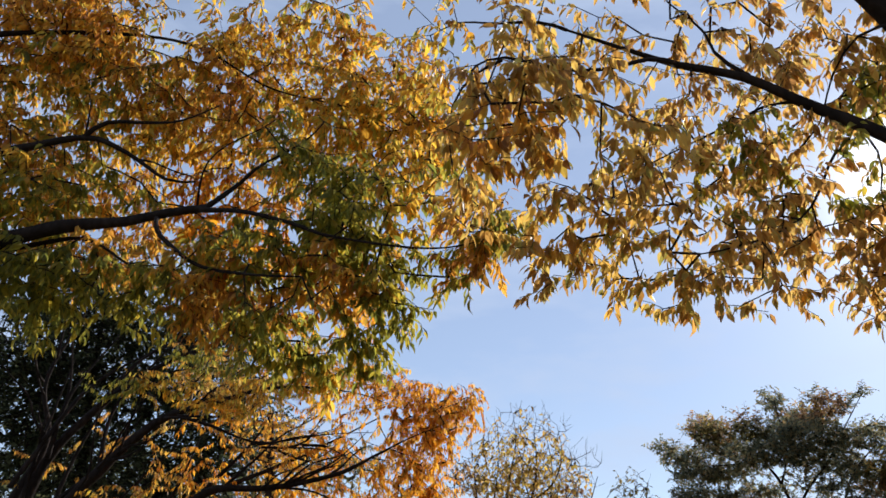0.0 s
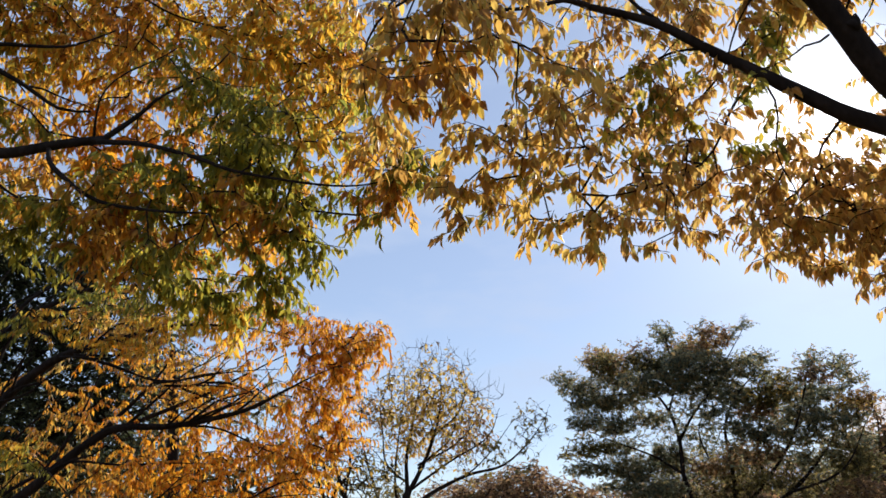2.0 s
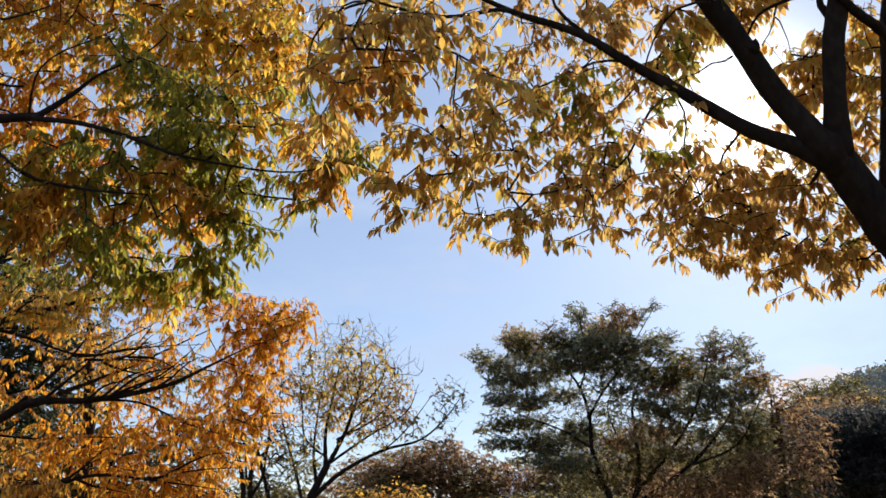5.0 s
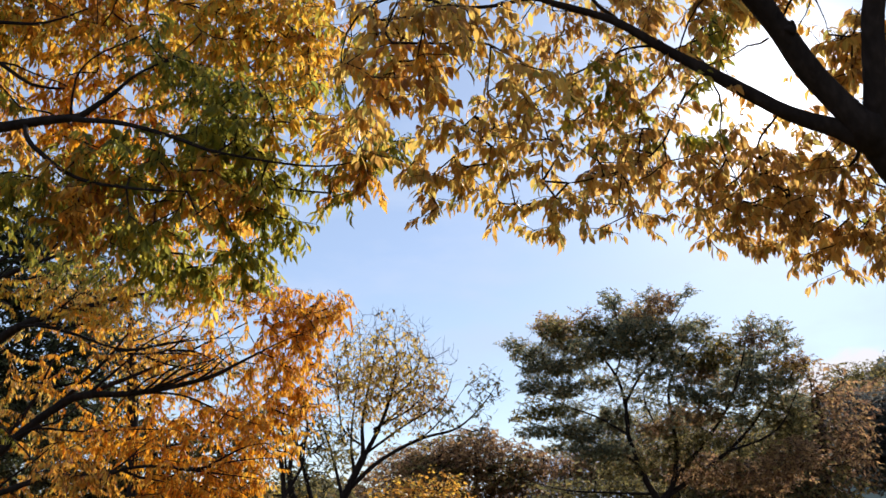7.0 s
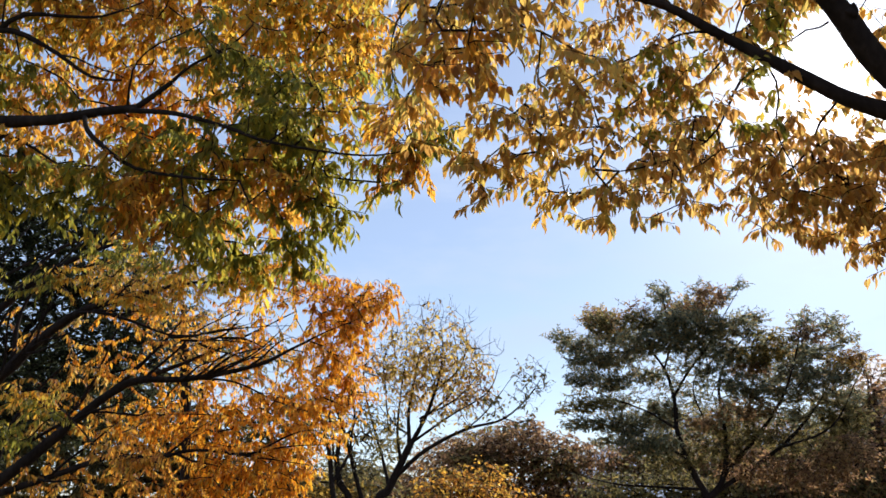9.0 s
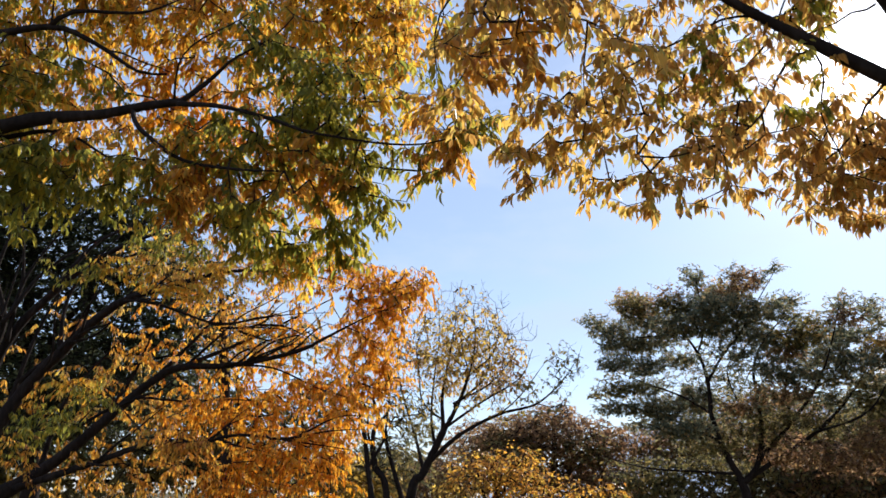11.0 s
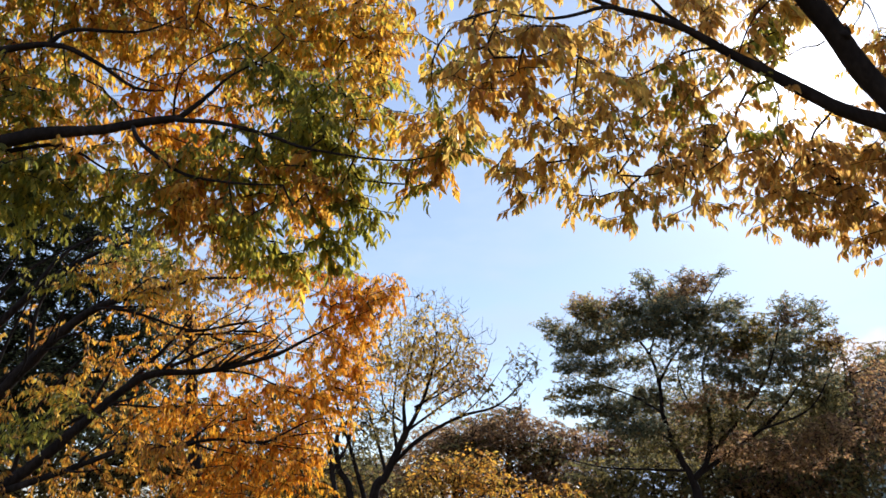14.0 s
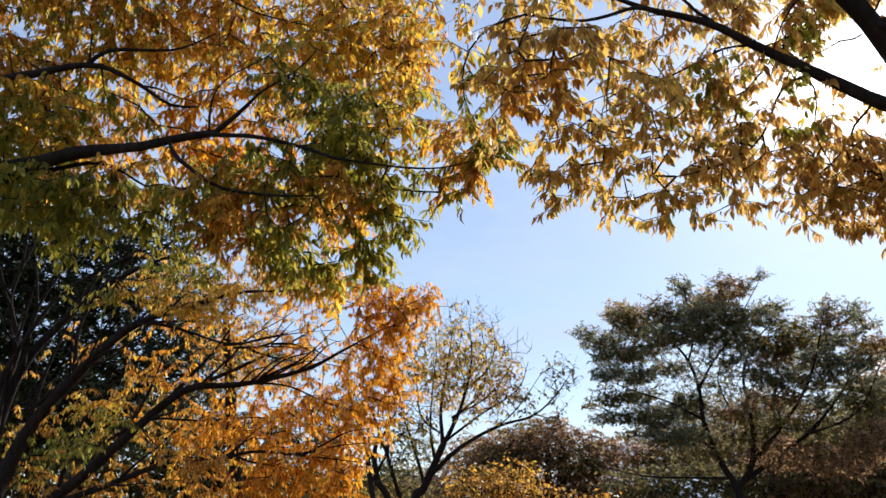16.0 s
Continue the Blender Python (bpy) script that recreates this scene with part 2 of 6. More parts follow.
def tube(line, sides, rng, rough=0.06):
    """A limb along a line of x, y, z, radius: a round that swells and dents a little, closed at its ends."""
    p, r = line[:, :3], np.maximum(line[:, 3], 0.0015)
    way = unit(np.gradient(p, axis=0))
    ref = np.array([0.31, 0.17, 0.93]) if abs(way[0][2]) < 0.8 else np.array([0.95, 0.2, 0.1])
    verts = []
    u = unit(np.cross(way[0], ref))
    lump = rng.normal(0, 1, (len(p), sides))
    lump = (lump + np.roll(lump, 1, 0) + np.roll(lump, 1, 1) + np.roll(lump, -1, 1)) / 2
    for i in range(len(p)):
        u = unit(u - way[i] * (u @ way[i]))
        v = np.cross(way[i], u)
        a = np.arange(sides) * 2 * np.pi / sides
        ring = r[i] * (1 + rough * lump[i])[:, None] * (np.cos(a)[:, None] * u + np.sin(a)[:, None] * v)
        verts.append(p[i] + ring)
    n = len(p)
    verts = np.vstack(verts + [p[:1], p[-1:] + way[-1] * r[-1]])
    i, j = np.meshgrid(np.arange(n - 1), np.arange(sides), indexing="ij")
    a, b = i * sides + j, i * sides + (j + 1) % sides
    c, d = a + sides, b + sides
    tris = np.vstack([np.stack([a, b, d], -1).reshape(-1, 3), np.stack([a, d, c], -1).reshape(-1, 3)])
    k = np.arange(sides)
    ends = np.vstack([np.stack([(k + 1) % sides, k, np.full(sides, n * sides)], -1),
                      np.stack([(n - 1) * sides + k, (n - 1) * sides + (k + 1) % sides, np.full(sides, n * sides + 1)], -1)])
    return verts, np.vstack([tris, ends])


LEAF_FINE = (np.array([(0, 0, 0), (0.13, 0.105, 0.03), (0.38, 0.2, 0.05), (0.7, 0.13, 0.02), (1, 0, -0.12), (0.7, -0.13, 0.02), (0.38, -0.2, 0.05), (0.13, -0.105, 0.03), (0.38, 0, 0), (0.7, 0, -0.035)]),
             np.array([(0, 8, 1), (1, 8, 2), (0, 7, 8), (7, 6, 8), (2, 8, 9), (2, 9, 3), (8, 6, 5), (8, 5, 9), (3, 9, 4), (9, 5, 4)]))
LEAF_PLAIN = (np.array([(0, 0, 0), (0.42, 0.22, 0.06), (1, 0, -0.05), (0.42, -0.22, 0.06)]), np.array([(0, 3, 1), (1, 3, 2)]))


def leaf_frames(at, way, rng, droop, spread):
    """For leaves at points on twigs running along way: the leaf's length direction, its side and its face."""
    n = len(at)
    side = unit(np.cross(way, rng.normal(0, 0.25, (n, 3)) + (0, 0, 1)))
    side *= np.where(np.arange(n) % 2, 1.0, -1.0)[:, None]
    d = unit(0.55 * way + 0.75 * side * spread + np.array([0, 0, -droop]) + rng.normal(0, 0.28, (n, 3)))
    face = rng.normal(0, 0.45, (n, 3)) + (0, 0, 1)
    s = unit(np.cross(face, d))
    return d, s, np.cross(d, s)


class Tree:
    def __init__(self, name, label, seed, bark, leaf=0.06, per_tip=7, fine=True, droop=0.6, spread=1.0, twig=0.0014, reach=0.24, narrow=1.0, hang=0.2, fill=0.75, arch=0.1, gaps=None, category="tree", group=""):
        self.narrow, self.hang, self.fill, self.arch, self.gaps = narrow, hang, fill, arch, gaps
        self.rng = np.random.default_rng(seed)
        self.root = tagged(new(name), label, category, group)
        self.bark, self.leaf, self.per_tip, self.fine = bark, leaf, per_tip, fine
        self.droop, self.spread, self.twig, self.reach = droop, spread, twig, reach
        self.nodes, self.tips, self.tone_of = [], [], []
        self.base = None

    def limb(self, *points, name="limb", sides=10, rough=0.06):
        step = max(0.05, max(p[3] for p in points) * 0.9)
        line = glide(points, step)
        if points[0][3] < 0.02 and len(line) > 3:
            # thin boughs wander a little between their ends
            s = np.linspace(0, 1, len(line))
            far = np.linalg.norm(line[-1, :3] - line[0, :3])
            for wave in (1, 2, 3):
                line[:, :3] += self.rng.normal(0, 0.035 / wave, 3) * far * np.sin(np.pi * wave * s)[:, None] * (wave > 1 or 0.8)
        if self.base is None:
            self.base = Vector(line[0, :3])
            self.root.location = self.base
        v, t = tube(line, sides, self.rng, rough)
        me = mesh_of(name, v - np.array(self.base), t, smooth=True)
        link(name, me, self.bark, self.root)
        for i, q in enumerate(line[:, :3]):
            if name != "trunk" or i > len(line) * 0.7:
                self.nodes.append(q)

    def spray(self, centre, radii, count, tone):
        """Twigs with leaves that fill one bulge of the crown."""
        count = max(2, round(count * self.fill))
        q = unit(self.rng.normal(0, 1, (count * 3, 3))) * self.rng.random((count * 3, 1)) ** (1 / 2.5)
        # spaced out: of three places offered for a twig the one farthest from the others is taken
        kept = q[:1]
        for k in range(1, count):
            offer = q[3 * k:3 * k + 3]
            gap = ((offer[:, None] - kept[None]) ** 2).sum(2).min(1)
            kept = np.vstack([kept, offer[np.argmax(gap)]])
        for p in np.array(centre) + kept * np.array(radii):
            # the crown has openings: no twigs where a slow noise runs low
            if self.gaps and noise.noise(Vector(p) * self.gaps[0]) < self.gaps[1]:
                continue
            self.tips.append(p)
            self.tone_of.append(tone)

    def finish(self, singles=None):
        rng, tips = self.rng, np.array(self.tips)
        tone_of = np.array(self.tone_of)
        first = np.array(self.nodes)
        room = len(first) + len(tips) * 10
        pos, up = np.zeros((room, 3)), np.full(room, -1)
        pos[:len(first)] = first
        n = len(first)
        near = np.array([np.min(np.sum((first - p) ** 2, 1)) for p in tips])
        ends = []
        order, block = np.argsort(near), 24
        for at_tip, k in enumerate(order):
            if at_tip % block == 0:
                q = tips[order[at_tip:at_tip + block]]
                gaps = np.sum(pos[:n] ** 2, 1)[None] - 2 * q @ pos[:n].T
                nearest = np.argmin(gaps, 1)
            p = tips[k]
            a = int(nearest[at_tip % block])
            far = float(np.linalg.norm(pos[a] - p))
            m = min(8, max(1, int(far / max(0.1, self.reach * 0.5))))
            bow = rng.normal(0, 0.07 * far, 3) + (0, 0, self.arch * far)
            at = a
            for i in range(1, m + 1):
                s = i / m
                pos[n] = pos[a] * (1 - s) + p * s + bow * 4 * s * (1 - s) * (0.6 if i < m else 0)
                up[n] = at
                at = n
                n += 1
            ends.append((at, k))
        # each twig runs on past its place, leaning outwards and down
        last = np.array([e for e, k in ends])
        came = unit(pos[last] - pos[up[last]])
        lean = unit(0.7 * came * (1, 1, 0.5) + rng.normal(0, 0.45, came.shape) * (1, 1, 0.4) + (0, 0, -self.hang))
        pos[n:n + len(last)] = pos[last] + lean * self.reach * rng.uniform(0.3, 0.6, (len(last), 1))
        up[n:n + len(last)] = last
        ends = [(n + i, k) for i, (e, k) in enumerate(ends)]
        n += len(last)
        pos, up = pos[:n], up[:n]
        load = np.zeros(n)
        for at, k in ends:
            load[at] += 1
        for i in range(n - 1, -1, -1):
            if up[i] >= 0:
                load[up[i]] += load[i]
        # twigs: four-sided tapering pieces
        child = np.where(up >= 0)[0]
        a, b = pos[up[child]], pos[child]
        ra = self.twig * np.minimum(np.maximum(load[up[child]], 1), load[child] * 2.5 + 1) ** 0.5
        rb = self.twig * np.maximum(load[child], 0.5) ** 0.5
        ra, rb = np.minimum(ra, self.twig * 4), np.minimum(rb, self.twig * 4)
        way = unit(b - a)
        u = unit(np.cross(way, np.array([0.3, 0.9, 0.31])))
        v = np.cross(way, u)
        ring = [u, v, -u, -v] if self.fine else [u, -0.5 * u + 0.87 * v, -0.5 * u - 0.87 * v]
        k = len(ring)
        verts = np.stack([a + ra[:, None] * w for w in ring] + [b + rb[:, None] * w for w in ring], 1)
        tri = np.array([t for j in range(k) for t in ((j, (j + 1) % k, k + (j + 1) % k), (j, k + (j + 1) % k, k + j))])
        me = mesh_of("branchwork", (verts - np.array(self.base)).reshape(-1, 3), (tri[None] + (np.arange(len(child)) * 2 * k)[:, None, None]).reshape(-1, 3))
        link("branchwork", me, TWIG, self.root, "", "stuff")
        # leaves, alternate along the last stretch of each twig
        tip_node = np.array([e for e, k in ends])
        tip_tone = tone_of[[k for e, k in ends]]
        chain = [tip_node]
        for _ in range(5):
            chain.append(np.where(up[chain[-1]] >= 0, up[chain[-1]], chain[-1]))
        line = pos[np.stack(chain, 1)]
        run = np.concatenate([np.zeros((len(line), 1)), np.cumsum(np.linalg.norm(np.diff(line, axis=1), axis=2), 1)], 1)
        total = np.maximum(np.minimum(run[:, -1], self.reach), 1e-4)
        count = np.where(tip_tone == "bare", 0, np.maximum(1, (self.per_tip * (0.75 + 0.5 * rng.random(len(line)))).astype(int)))
        who = np.repeat(np.arange(len(line)), count)
        rank = np.arange(len(who)) - np.repeat(np.cumsum(count) - count, count)
        along = total[who] * (rank + rng.random(len(who)) * 0.6 * (rank > 0)) / count[who]
        seg = np.clip((run[who] <= along[:, None]).sum(1) - 1, 0, 4)
        p, q = line[who, seg], line[who, seg + 1]
        long = np.maximum(run[who, seg + 1] - run[who, seg], 1e-6)
        at = p + (q - p) * np.clip((along - run[who, seg]) / long, 0, 1)[:, None]
        way, tone = unit(p - q), tip_tone[who]
        d, s, f = leaf_frames(at, way, rng, self.droop, self.spread)
        size = self.leaf * np.clip(rng.normal(1, 0.22, len(at)), 0.5, 1.5)
        at = at + d * 0.006
        base = np.array(self.base)
        shape, tri = LEAF_FINE if self.fine else LEAF_PLAIN
        wide = rng.uniform(0.85, 1.25, len(at)) * self.narrow
        curl = rng.uniform(0.3, 2.6, len(at))
        put = lambda pick: at[pick, None] + size[pick, None, None] * (shape[None, :, :1] * d[pick, None] + (shape[None, :, 1:2] * wide[pick, None, None]) * s[pick, None] + (shape[None, :, 2:] * curl[pick, None, None]) * f[pick, None])
        alone = np.zeros(len(at), bool)
        if singles:
            lo, hi, most = singles
            inside = np.where(np.all((at > np.array(lo)) & (at < np.array(hi)), 1))[0]
            alone[inside[:: max(1, -(-len(inside) // most))]] = True
        tones = sorted(set(tone))
        for name in tones:
            pick = np.where((tone == name) & ~alone)[0]
            if not len(pick):
                continue
            verts = put(pick) - base
            faces = tri[None] + (np.arange(len(pick)) * len(shape))[:, None, None]
            link("foliage", mesh_of("foliage", verts.reshape(-1, 3), faces.reshape(-1, 3)), LEAF[name], self.root, name + " autumn foliage" if name not in ("dark", "evergreen", "conifer") else "dark green foliage", "stuff")
        if alone.any():
            shared = {}
            for i in np.where(alone)[0]:
                key = str(tone[i]) if tone[i] in SINGLE else "amber"
                if key not in shared:
                    me = mesh_of("leaf", LEAF_FINE[0] * (1, 1.08, 1.6), LEAF_FINE[1])
                    me.materials.append(SINGLE[key])
                    shared[key] = me
                ob = new("leaf", shared[key])
                ob.parent = self.root
                turn = Matrix((d[i], s[i], f[i])).transposed().to_4x4()
                ob.matrix_basis = Matrix.Translation(at[i] - base) @ turn @ Matrix.Diagonal((size[i], size[i], size[i], 1))


# ---- ground, hills ----
def sheet(name, size, cells, height, material, label):
    g = np.linspace(-1, 1, cells)
    g = np.sign(g) * np.abs(g) ** 1.8 * size
    x, y = np.meshgrid(g, g, indexing="ij")
    z = np.array([[height(a, b) for b in g] for a in g])
    verts = np.stack([x, y, z], -1).reshape(-1, 3)
    i, j = np.meshgrid(np.arange(cells - 1), np.arange(cells - 1), indexing="ij")
    a = i * cells + j
    tris = np.vstack([np.stack([a, a + cells, a + cells + 1], -1).reshape(-1, 3), np.stack([a, a + cells + 1, a + 1], -1).reshape(-1, 3)])
    ob = link(name, mesh_of(name, verts, tris, smooth=True), material)
    return tagged(ob, label, name, "", "structure")


sheet("ground", 3000, 90, lambda x, y: 0.05 * noise.noise((x * 0.2, y * 0.2, 0)) - 0.03, GROUND, "park lawn strewn with fallen brown and yellow leaves")


def hill(name, centre, size, material, label, rough):
    n = 72
    g = np.linspace(-1, 1, n)
    x, y = np.meshgrid(g, g, indexing="ij")
    r = np.sqrt(x * x + y * y)
    z = np.maximum(0, np.cos(np.clip(r, 0, 1) * np.pi) * 0.5 + 0.5)
    for i in range(n):
        for j in range(n):
            z[i, j] *= 1 + rough * noise.fractal((x[i, j] * 3 + centre[0], y[i, j] * 3, centre[1] * 0.01), 1.0, 2.1, 5)
    verts = np.stack([centre[0] + x * size[0], centre[1] + y * size[1], z * size[2] - 0.5], -1).reshape(-1, 3)
    i, j = np.meshgrid(np.arange(n - 1), np.arange(n - 1), indexing="ij")
    a = i * n + j
    tris = np.vstack([np.stack([a, a + n, a + n + 1], -1).reshape(-1, 3), np.stack([a, a + n + 1, a + 1], -1).reshape(-1, 3)])
    ob = link(name, mesh_of(name, verts, tris, smooth=True), material)
    tagged(ob, label, "hill", "", "structure")
    return verts, z.ravel()



def hill_woods(made):
    """Crowns of far trees over the hill: clumps of leaf sprays, too many to count."""
    verts, z = made
    rng = np.random.default_rng(41)
    pick = rng.choice(np.where(z > 0.25)[0], 760)
    mid = verts[pick] + rng.normal(0, 1.2, (760, 3)) * (1, 1, 0.1)
    big = rng.uniform(1.6, 3.4, 760)
    n = 120
    p = unit(rng.normal(0, 1, (760, n, 3))) * rng.uniform(0.6, 1.0, (760, n, 1)) * big[:, None, None] * (1, 1, 1.1) + mid[:, None]
    p = p.reshape(-1, 3)
    way = unit(rng.normal(0, 1, p.shape) + (0, 0, 0.4))
    d, s, f = leaf_frames(p, way, rng, 0.2, 1.0)
    shape, tri = LEAF_PLAIN
    v = p[:, None] + 0.8 * (shape[None, :, :1] * d[:, None] + 2 * shape[None, :, 1:2] * s[:, None] + shape[None, :, 2:] * f[:, None])
    t = tri[None] + (np.arange(len(p)) * 4)[:, None, None]
    slots = np.repeat(rng.choice(3, 760, p=(0.72, 0.2, 0.08)), n * 2)
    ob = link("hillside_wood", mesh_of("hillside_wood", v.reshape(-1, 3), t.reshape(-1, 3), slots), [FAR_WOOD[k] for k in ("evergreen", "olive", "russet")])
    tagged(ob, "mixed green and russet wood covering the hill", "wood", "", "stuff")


# ---- trees ----
sun_tree = Tree("zelkova_tree", "tall spreading zelkova tree with amber backlit autumn leaves", 11, BARK, leaf=0.040, per_tip=13, fine=True, droop=1.25, reach=0.12, twig=0.0009, narrow=0.98, hang=0.05, fill=0.44, gaps=(4.5, -0.27))
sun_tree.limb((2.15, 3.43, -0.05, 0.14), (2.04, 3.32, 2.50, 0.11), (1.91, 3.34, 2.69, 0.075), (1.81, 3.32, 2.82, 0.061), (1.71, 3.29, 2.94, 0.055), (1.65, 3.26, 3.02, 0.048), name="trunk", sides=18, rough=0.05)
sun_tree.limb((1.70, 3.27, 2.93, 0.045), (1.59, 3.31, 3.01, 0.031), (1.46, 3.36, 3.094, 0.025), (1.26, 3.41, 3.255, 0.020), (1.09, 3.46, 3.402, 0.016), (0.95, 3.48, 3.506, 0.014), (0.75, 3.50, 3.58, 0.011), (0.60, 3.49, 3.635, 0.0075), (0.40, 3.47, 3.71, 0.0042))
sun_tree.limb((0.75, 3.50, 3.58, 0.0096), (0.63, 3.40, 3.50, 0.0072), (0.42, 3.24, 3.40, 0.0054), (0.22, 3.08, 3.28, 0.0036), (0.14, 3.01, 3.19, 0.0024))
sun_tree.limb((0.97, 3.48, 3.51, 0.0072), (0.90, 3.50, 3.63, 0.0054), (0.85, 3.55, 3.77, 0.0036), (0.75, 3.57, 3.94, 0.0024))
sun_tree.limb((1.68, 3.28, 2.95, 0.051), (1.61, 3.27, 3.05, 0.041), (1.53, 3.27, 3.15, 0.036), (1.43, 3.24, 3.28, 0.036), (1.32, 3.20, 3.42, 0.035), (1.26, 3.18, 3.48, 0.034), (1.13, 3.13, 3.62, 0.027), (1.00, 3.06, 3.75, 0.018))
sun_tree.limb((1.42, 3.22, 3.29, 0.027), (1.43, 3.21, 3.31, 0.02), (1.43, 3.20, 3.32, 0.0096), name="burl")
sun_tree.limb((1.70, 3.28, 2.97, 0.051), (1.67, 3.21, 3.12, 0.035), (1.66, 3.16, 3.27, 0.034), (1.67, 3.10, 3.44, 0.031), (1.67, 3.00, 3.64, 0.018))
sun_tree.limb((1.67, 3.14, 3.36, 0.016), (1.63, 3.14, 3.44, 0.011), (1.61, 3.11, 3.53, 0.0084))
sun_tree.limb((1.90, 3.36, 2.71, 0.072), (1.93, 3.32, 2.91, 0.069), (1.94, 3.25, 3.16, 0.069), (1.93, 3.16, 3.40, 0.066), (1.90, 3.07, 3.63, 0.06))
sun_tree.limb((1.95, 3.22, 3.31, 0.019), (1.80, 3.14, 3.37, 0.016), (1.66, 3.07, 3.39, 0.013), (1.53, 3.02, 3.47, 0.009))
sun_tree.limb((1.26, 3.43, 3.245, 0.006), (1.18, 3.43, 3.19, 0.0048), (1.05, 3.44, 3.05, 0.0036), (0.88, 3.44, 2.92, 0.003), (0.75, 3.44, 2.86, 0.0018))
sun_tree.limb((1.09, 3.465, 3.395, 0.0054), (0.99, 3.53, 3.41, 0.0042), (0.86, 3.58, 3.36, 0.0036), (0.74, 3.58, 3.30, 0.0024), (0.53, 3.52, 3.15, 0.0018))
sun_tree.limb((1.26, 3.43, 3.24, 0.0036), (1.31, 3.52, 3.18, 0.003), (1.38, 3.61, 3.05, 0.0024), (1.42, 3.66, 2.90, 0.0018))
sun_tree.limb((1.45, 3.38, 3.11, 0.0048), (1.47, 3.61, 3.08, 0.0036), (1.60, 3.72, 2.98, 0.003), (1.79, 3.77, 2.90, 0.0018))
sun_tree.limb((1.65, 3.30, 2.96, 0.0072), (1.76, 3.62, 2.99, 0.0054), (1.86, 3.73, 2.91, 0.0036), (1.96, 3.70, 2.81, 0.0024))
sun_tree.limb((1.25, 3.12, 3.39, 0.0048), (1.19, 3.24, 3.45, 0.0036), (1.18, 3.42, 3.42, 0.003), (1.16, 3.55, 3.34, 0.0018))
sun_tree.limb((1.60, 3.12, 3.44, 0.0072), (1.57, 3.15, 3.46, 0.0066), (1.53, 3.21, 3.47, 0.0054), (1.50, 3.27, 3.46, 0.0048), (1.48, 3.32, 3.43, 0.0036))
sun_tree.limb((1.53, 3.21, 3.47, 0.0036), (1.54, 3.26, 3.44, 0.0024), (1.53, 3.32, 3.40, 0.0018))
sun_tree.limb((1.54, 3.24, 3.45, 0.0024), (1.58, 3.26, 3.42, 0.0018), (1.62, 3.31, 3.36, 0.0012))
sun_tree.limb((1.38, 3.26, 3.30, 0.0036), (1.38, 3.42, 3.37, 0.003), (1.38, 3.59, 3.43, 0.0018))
sun_tree.spray((0.38, 3.50, 2.88), (0.09, 0.15, 0.08), 22, "ochre")
sun_tree.spray((0.50, 3.51, 2.81), (0.13, 0.20, 0.06), 28, "ochre")
sun_tree.spray((0.66, 3.49, 2.79), (0.13, 0.20, 0.07), 32, "ochre")
sun_tree.spray((0.80, 3.48, 2.75), (0.11, 0.20, 0.06), 25, "tan")
sun_tree.spray((0.94, 3.49, 2.75), (0.11, 0.20, 0.06), 24, "tan")
sun_tree.spray((1.09, 3.48, 2.81), (0.08, 0.20, 0.06), 15, "tan")
sun_tree.spray((0.40, 3.39, 2.98), (0.11, 0.20, 0.08), 23, "ochre")
sun_tree.spray((0.56, 3.43, 2.97), (0.16, 0.30, 0.11), 49, "ochre")
sun_tree.spray((0.76, 3.50, 2.98), (0.17, 0.30, 0.10), 32, "ochre")
sun_tree.spray((0.93, 3.54, 2.93), (0.17, 0.30, 0.08), 34, "tan")
sun_tree.spray((1.08, 3.56, 3.03), (0.14, 0.30, 0.09), 23, "tan")
sun_tree.spray((0.21, 2.98, 2.96), (0.12, 0.20, 0.10), 41, "amber")
sun_tree.spray((0.35, 2.91, 2.97), (0.13, 0.20, 0.11), 43, "ochre")
sun_tree.spray((0.35, 2.91, 2.97), (0.13, 0.20, 0.11), 16, "amber")
sun_tree.spray((0.48, 2.93, 3.01), (0.10, 0.20, 0.10), 36, "ochre")
sun_tree.spray((0.29, 2.93, 3.12), (0.14, 0.20, 0.08), 34, "ochre")
sun_tree.spray((0.15, 3.06, 3.12), (0.10, 0.20, 0.10), 24, "ochre")
sun_tree.spray((0.56, 3.13, 2.96), (0.13, 0.25, 0.08), 31, "ochre")
sun_tree.spray((0.31, 3.17, 2.95), (0.11, 0.20, 0.06), 22, "ochre")
sun_tree.spray((0.80, 3.53, 3.26), (0.16, 0.30, 0.10), 41, "tan")
sun_tree.spray((0.95, 3.58, 3.21), (0.18, 0.30, 0.12), 52, "green")
sun_tree.spray((1.11, 3.56, 3.25), (0.16, 0.30, 0.12), 48, "tan")
sun_tree.spray((0.95, 3.60, 3.38), (0.10, 0.25, 0.06), 14, "ochre")
sun_tree.spray((0.87, 3.61, 3.50), (0.11, 0.20, 0.06), 12, "tan")
sun_tree.spray((1.21, 3.57, 3.15), (0.12, 0.30, 0.10), 27, "green")
sun_tree.spray((1.37, 3.68, 3.06), (0.13, 0.30, 0.13), 23, "tan")
sun_tree.spray((1.28, 3.52, 3.20), (0.08, 0.20, 0.08), 9, "tan")
sun_tree.spray((1.30, 3.44, 3.50), (0.15, 0.30, 0.13), 50, "ochre")
sun_tree.spray((1.15, 3.47, 3.55), (0.13, 0.30, 0.11), 32, "tan")
sun_tree.spray((1.09, 3.52, 3.70), (0.15, 0.30, 0.09), 39, "tan")
sun_tree.spray((1.22, 3.34, 3.67), (0.19, 0.30, 0.11), 58, "tan")
sun_tree.spray((0.91, 3.52, 3.78), (0.20, 0.30, 0.09), 50, "tan")
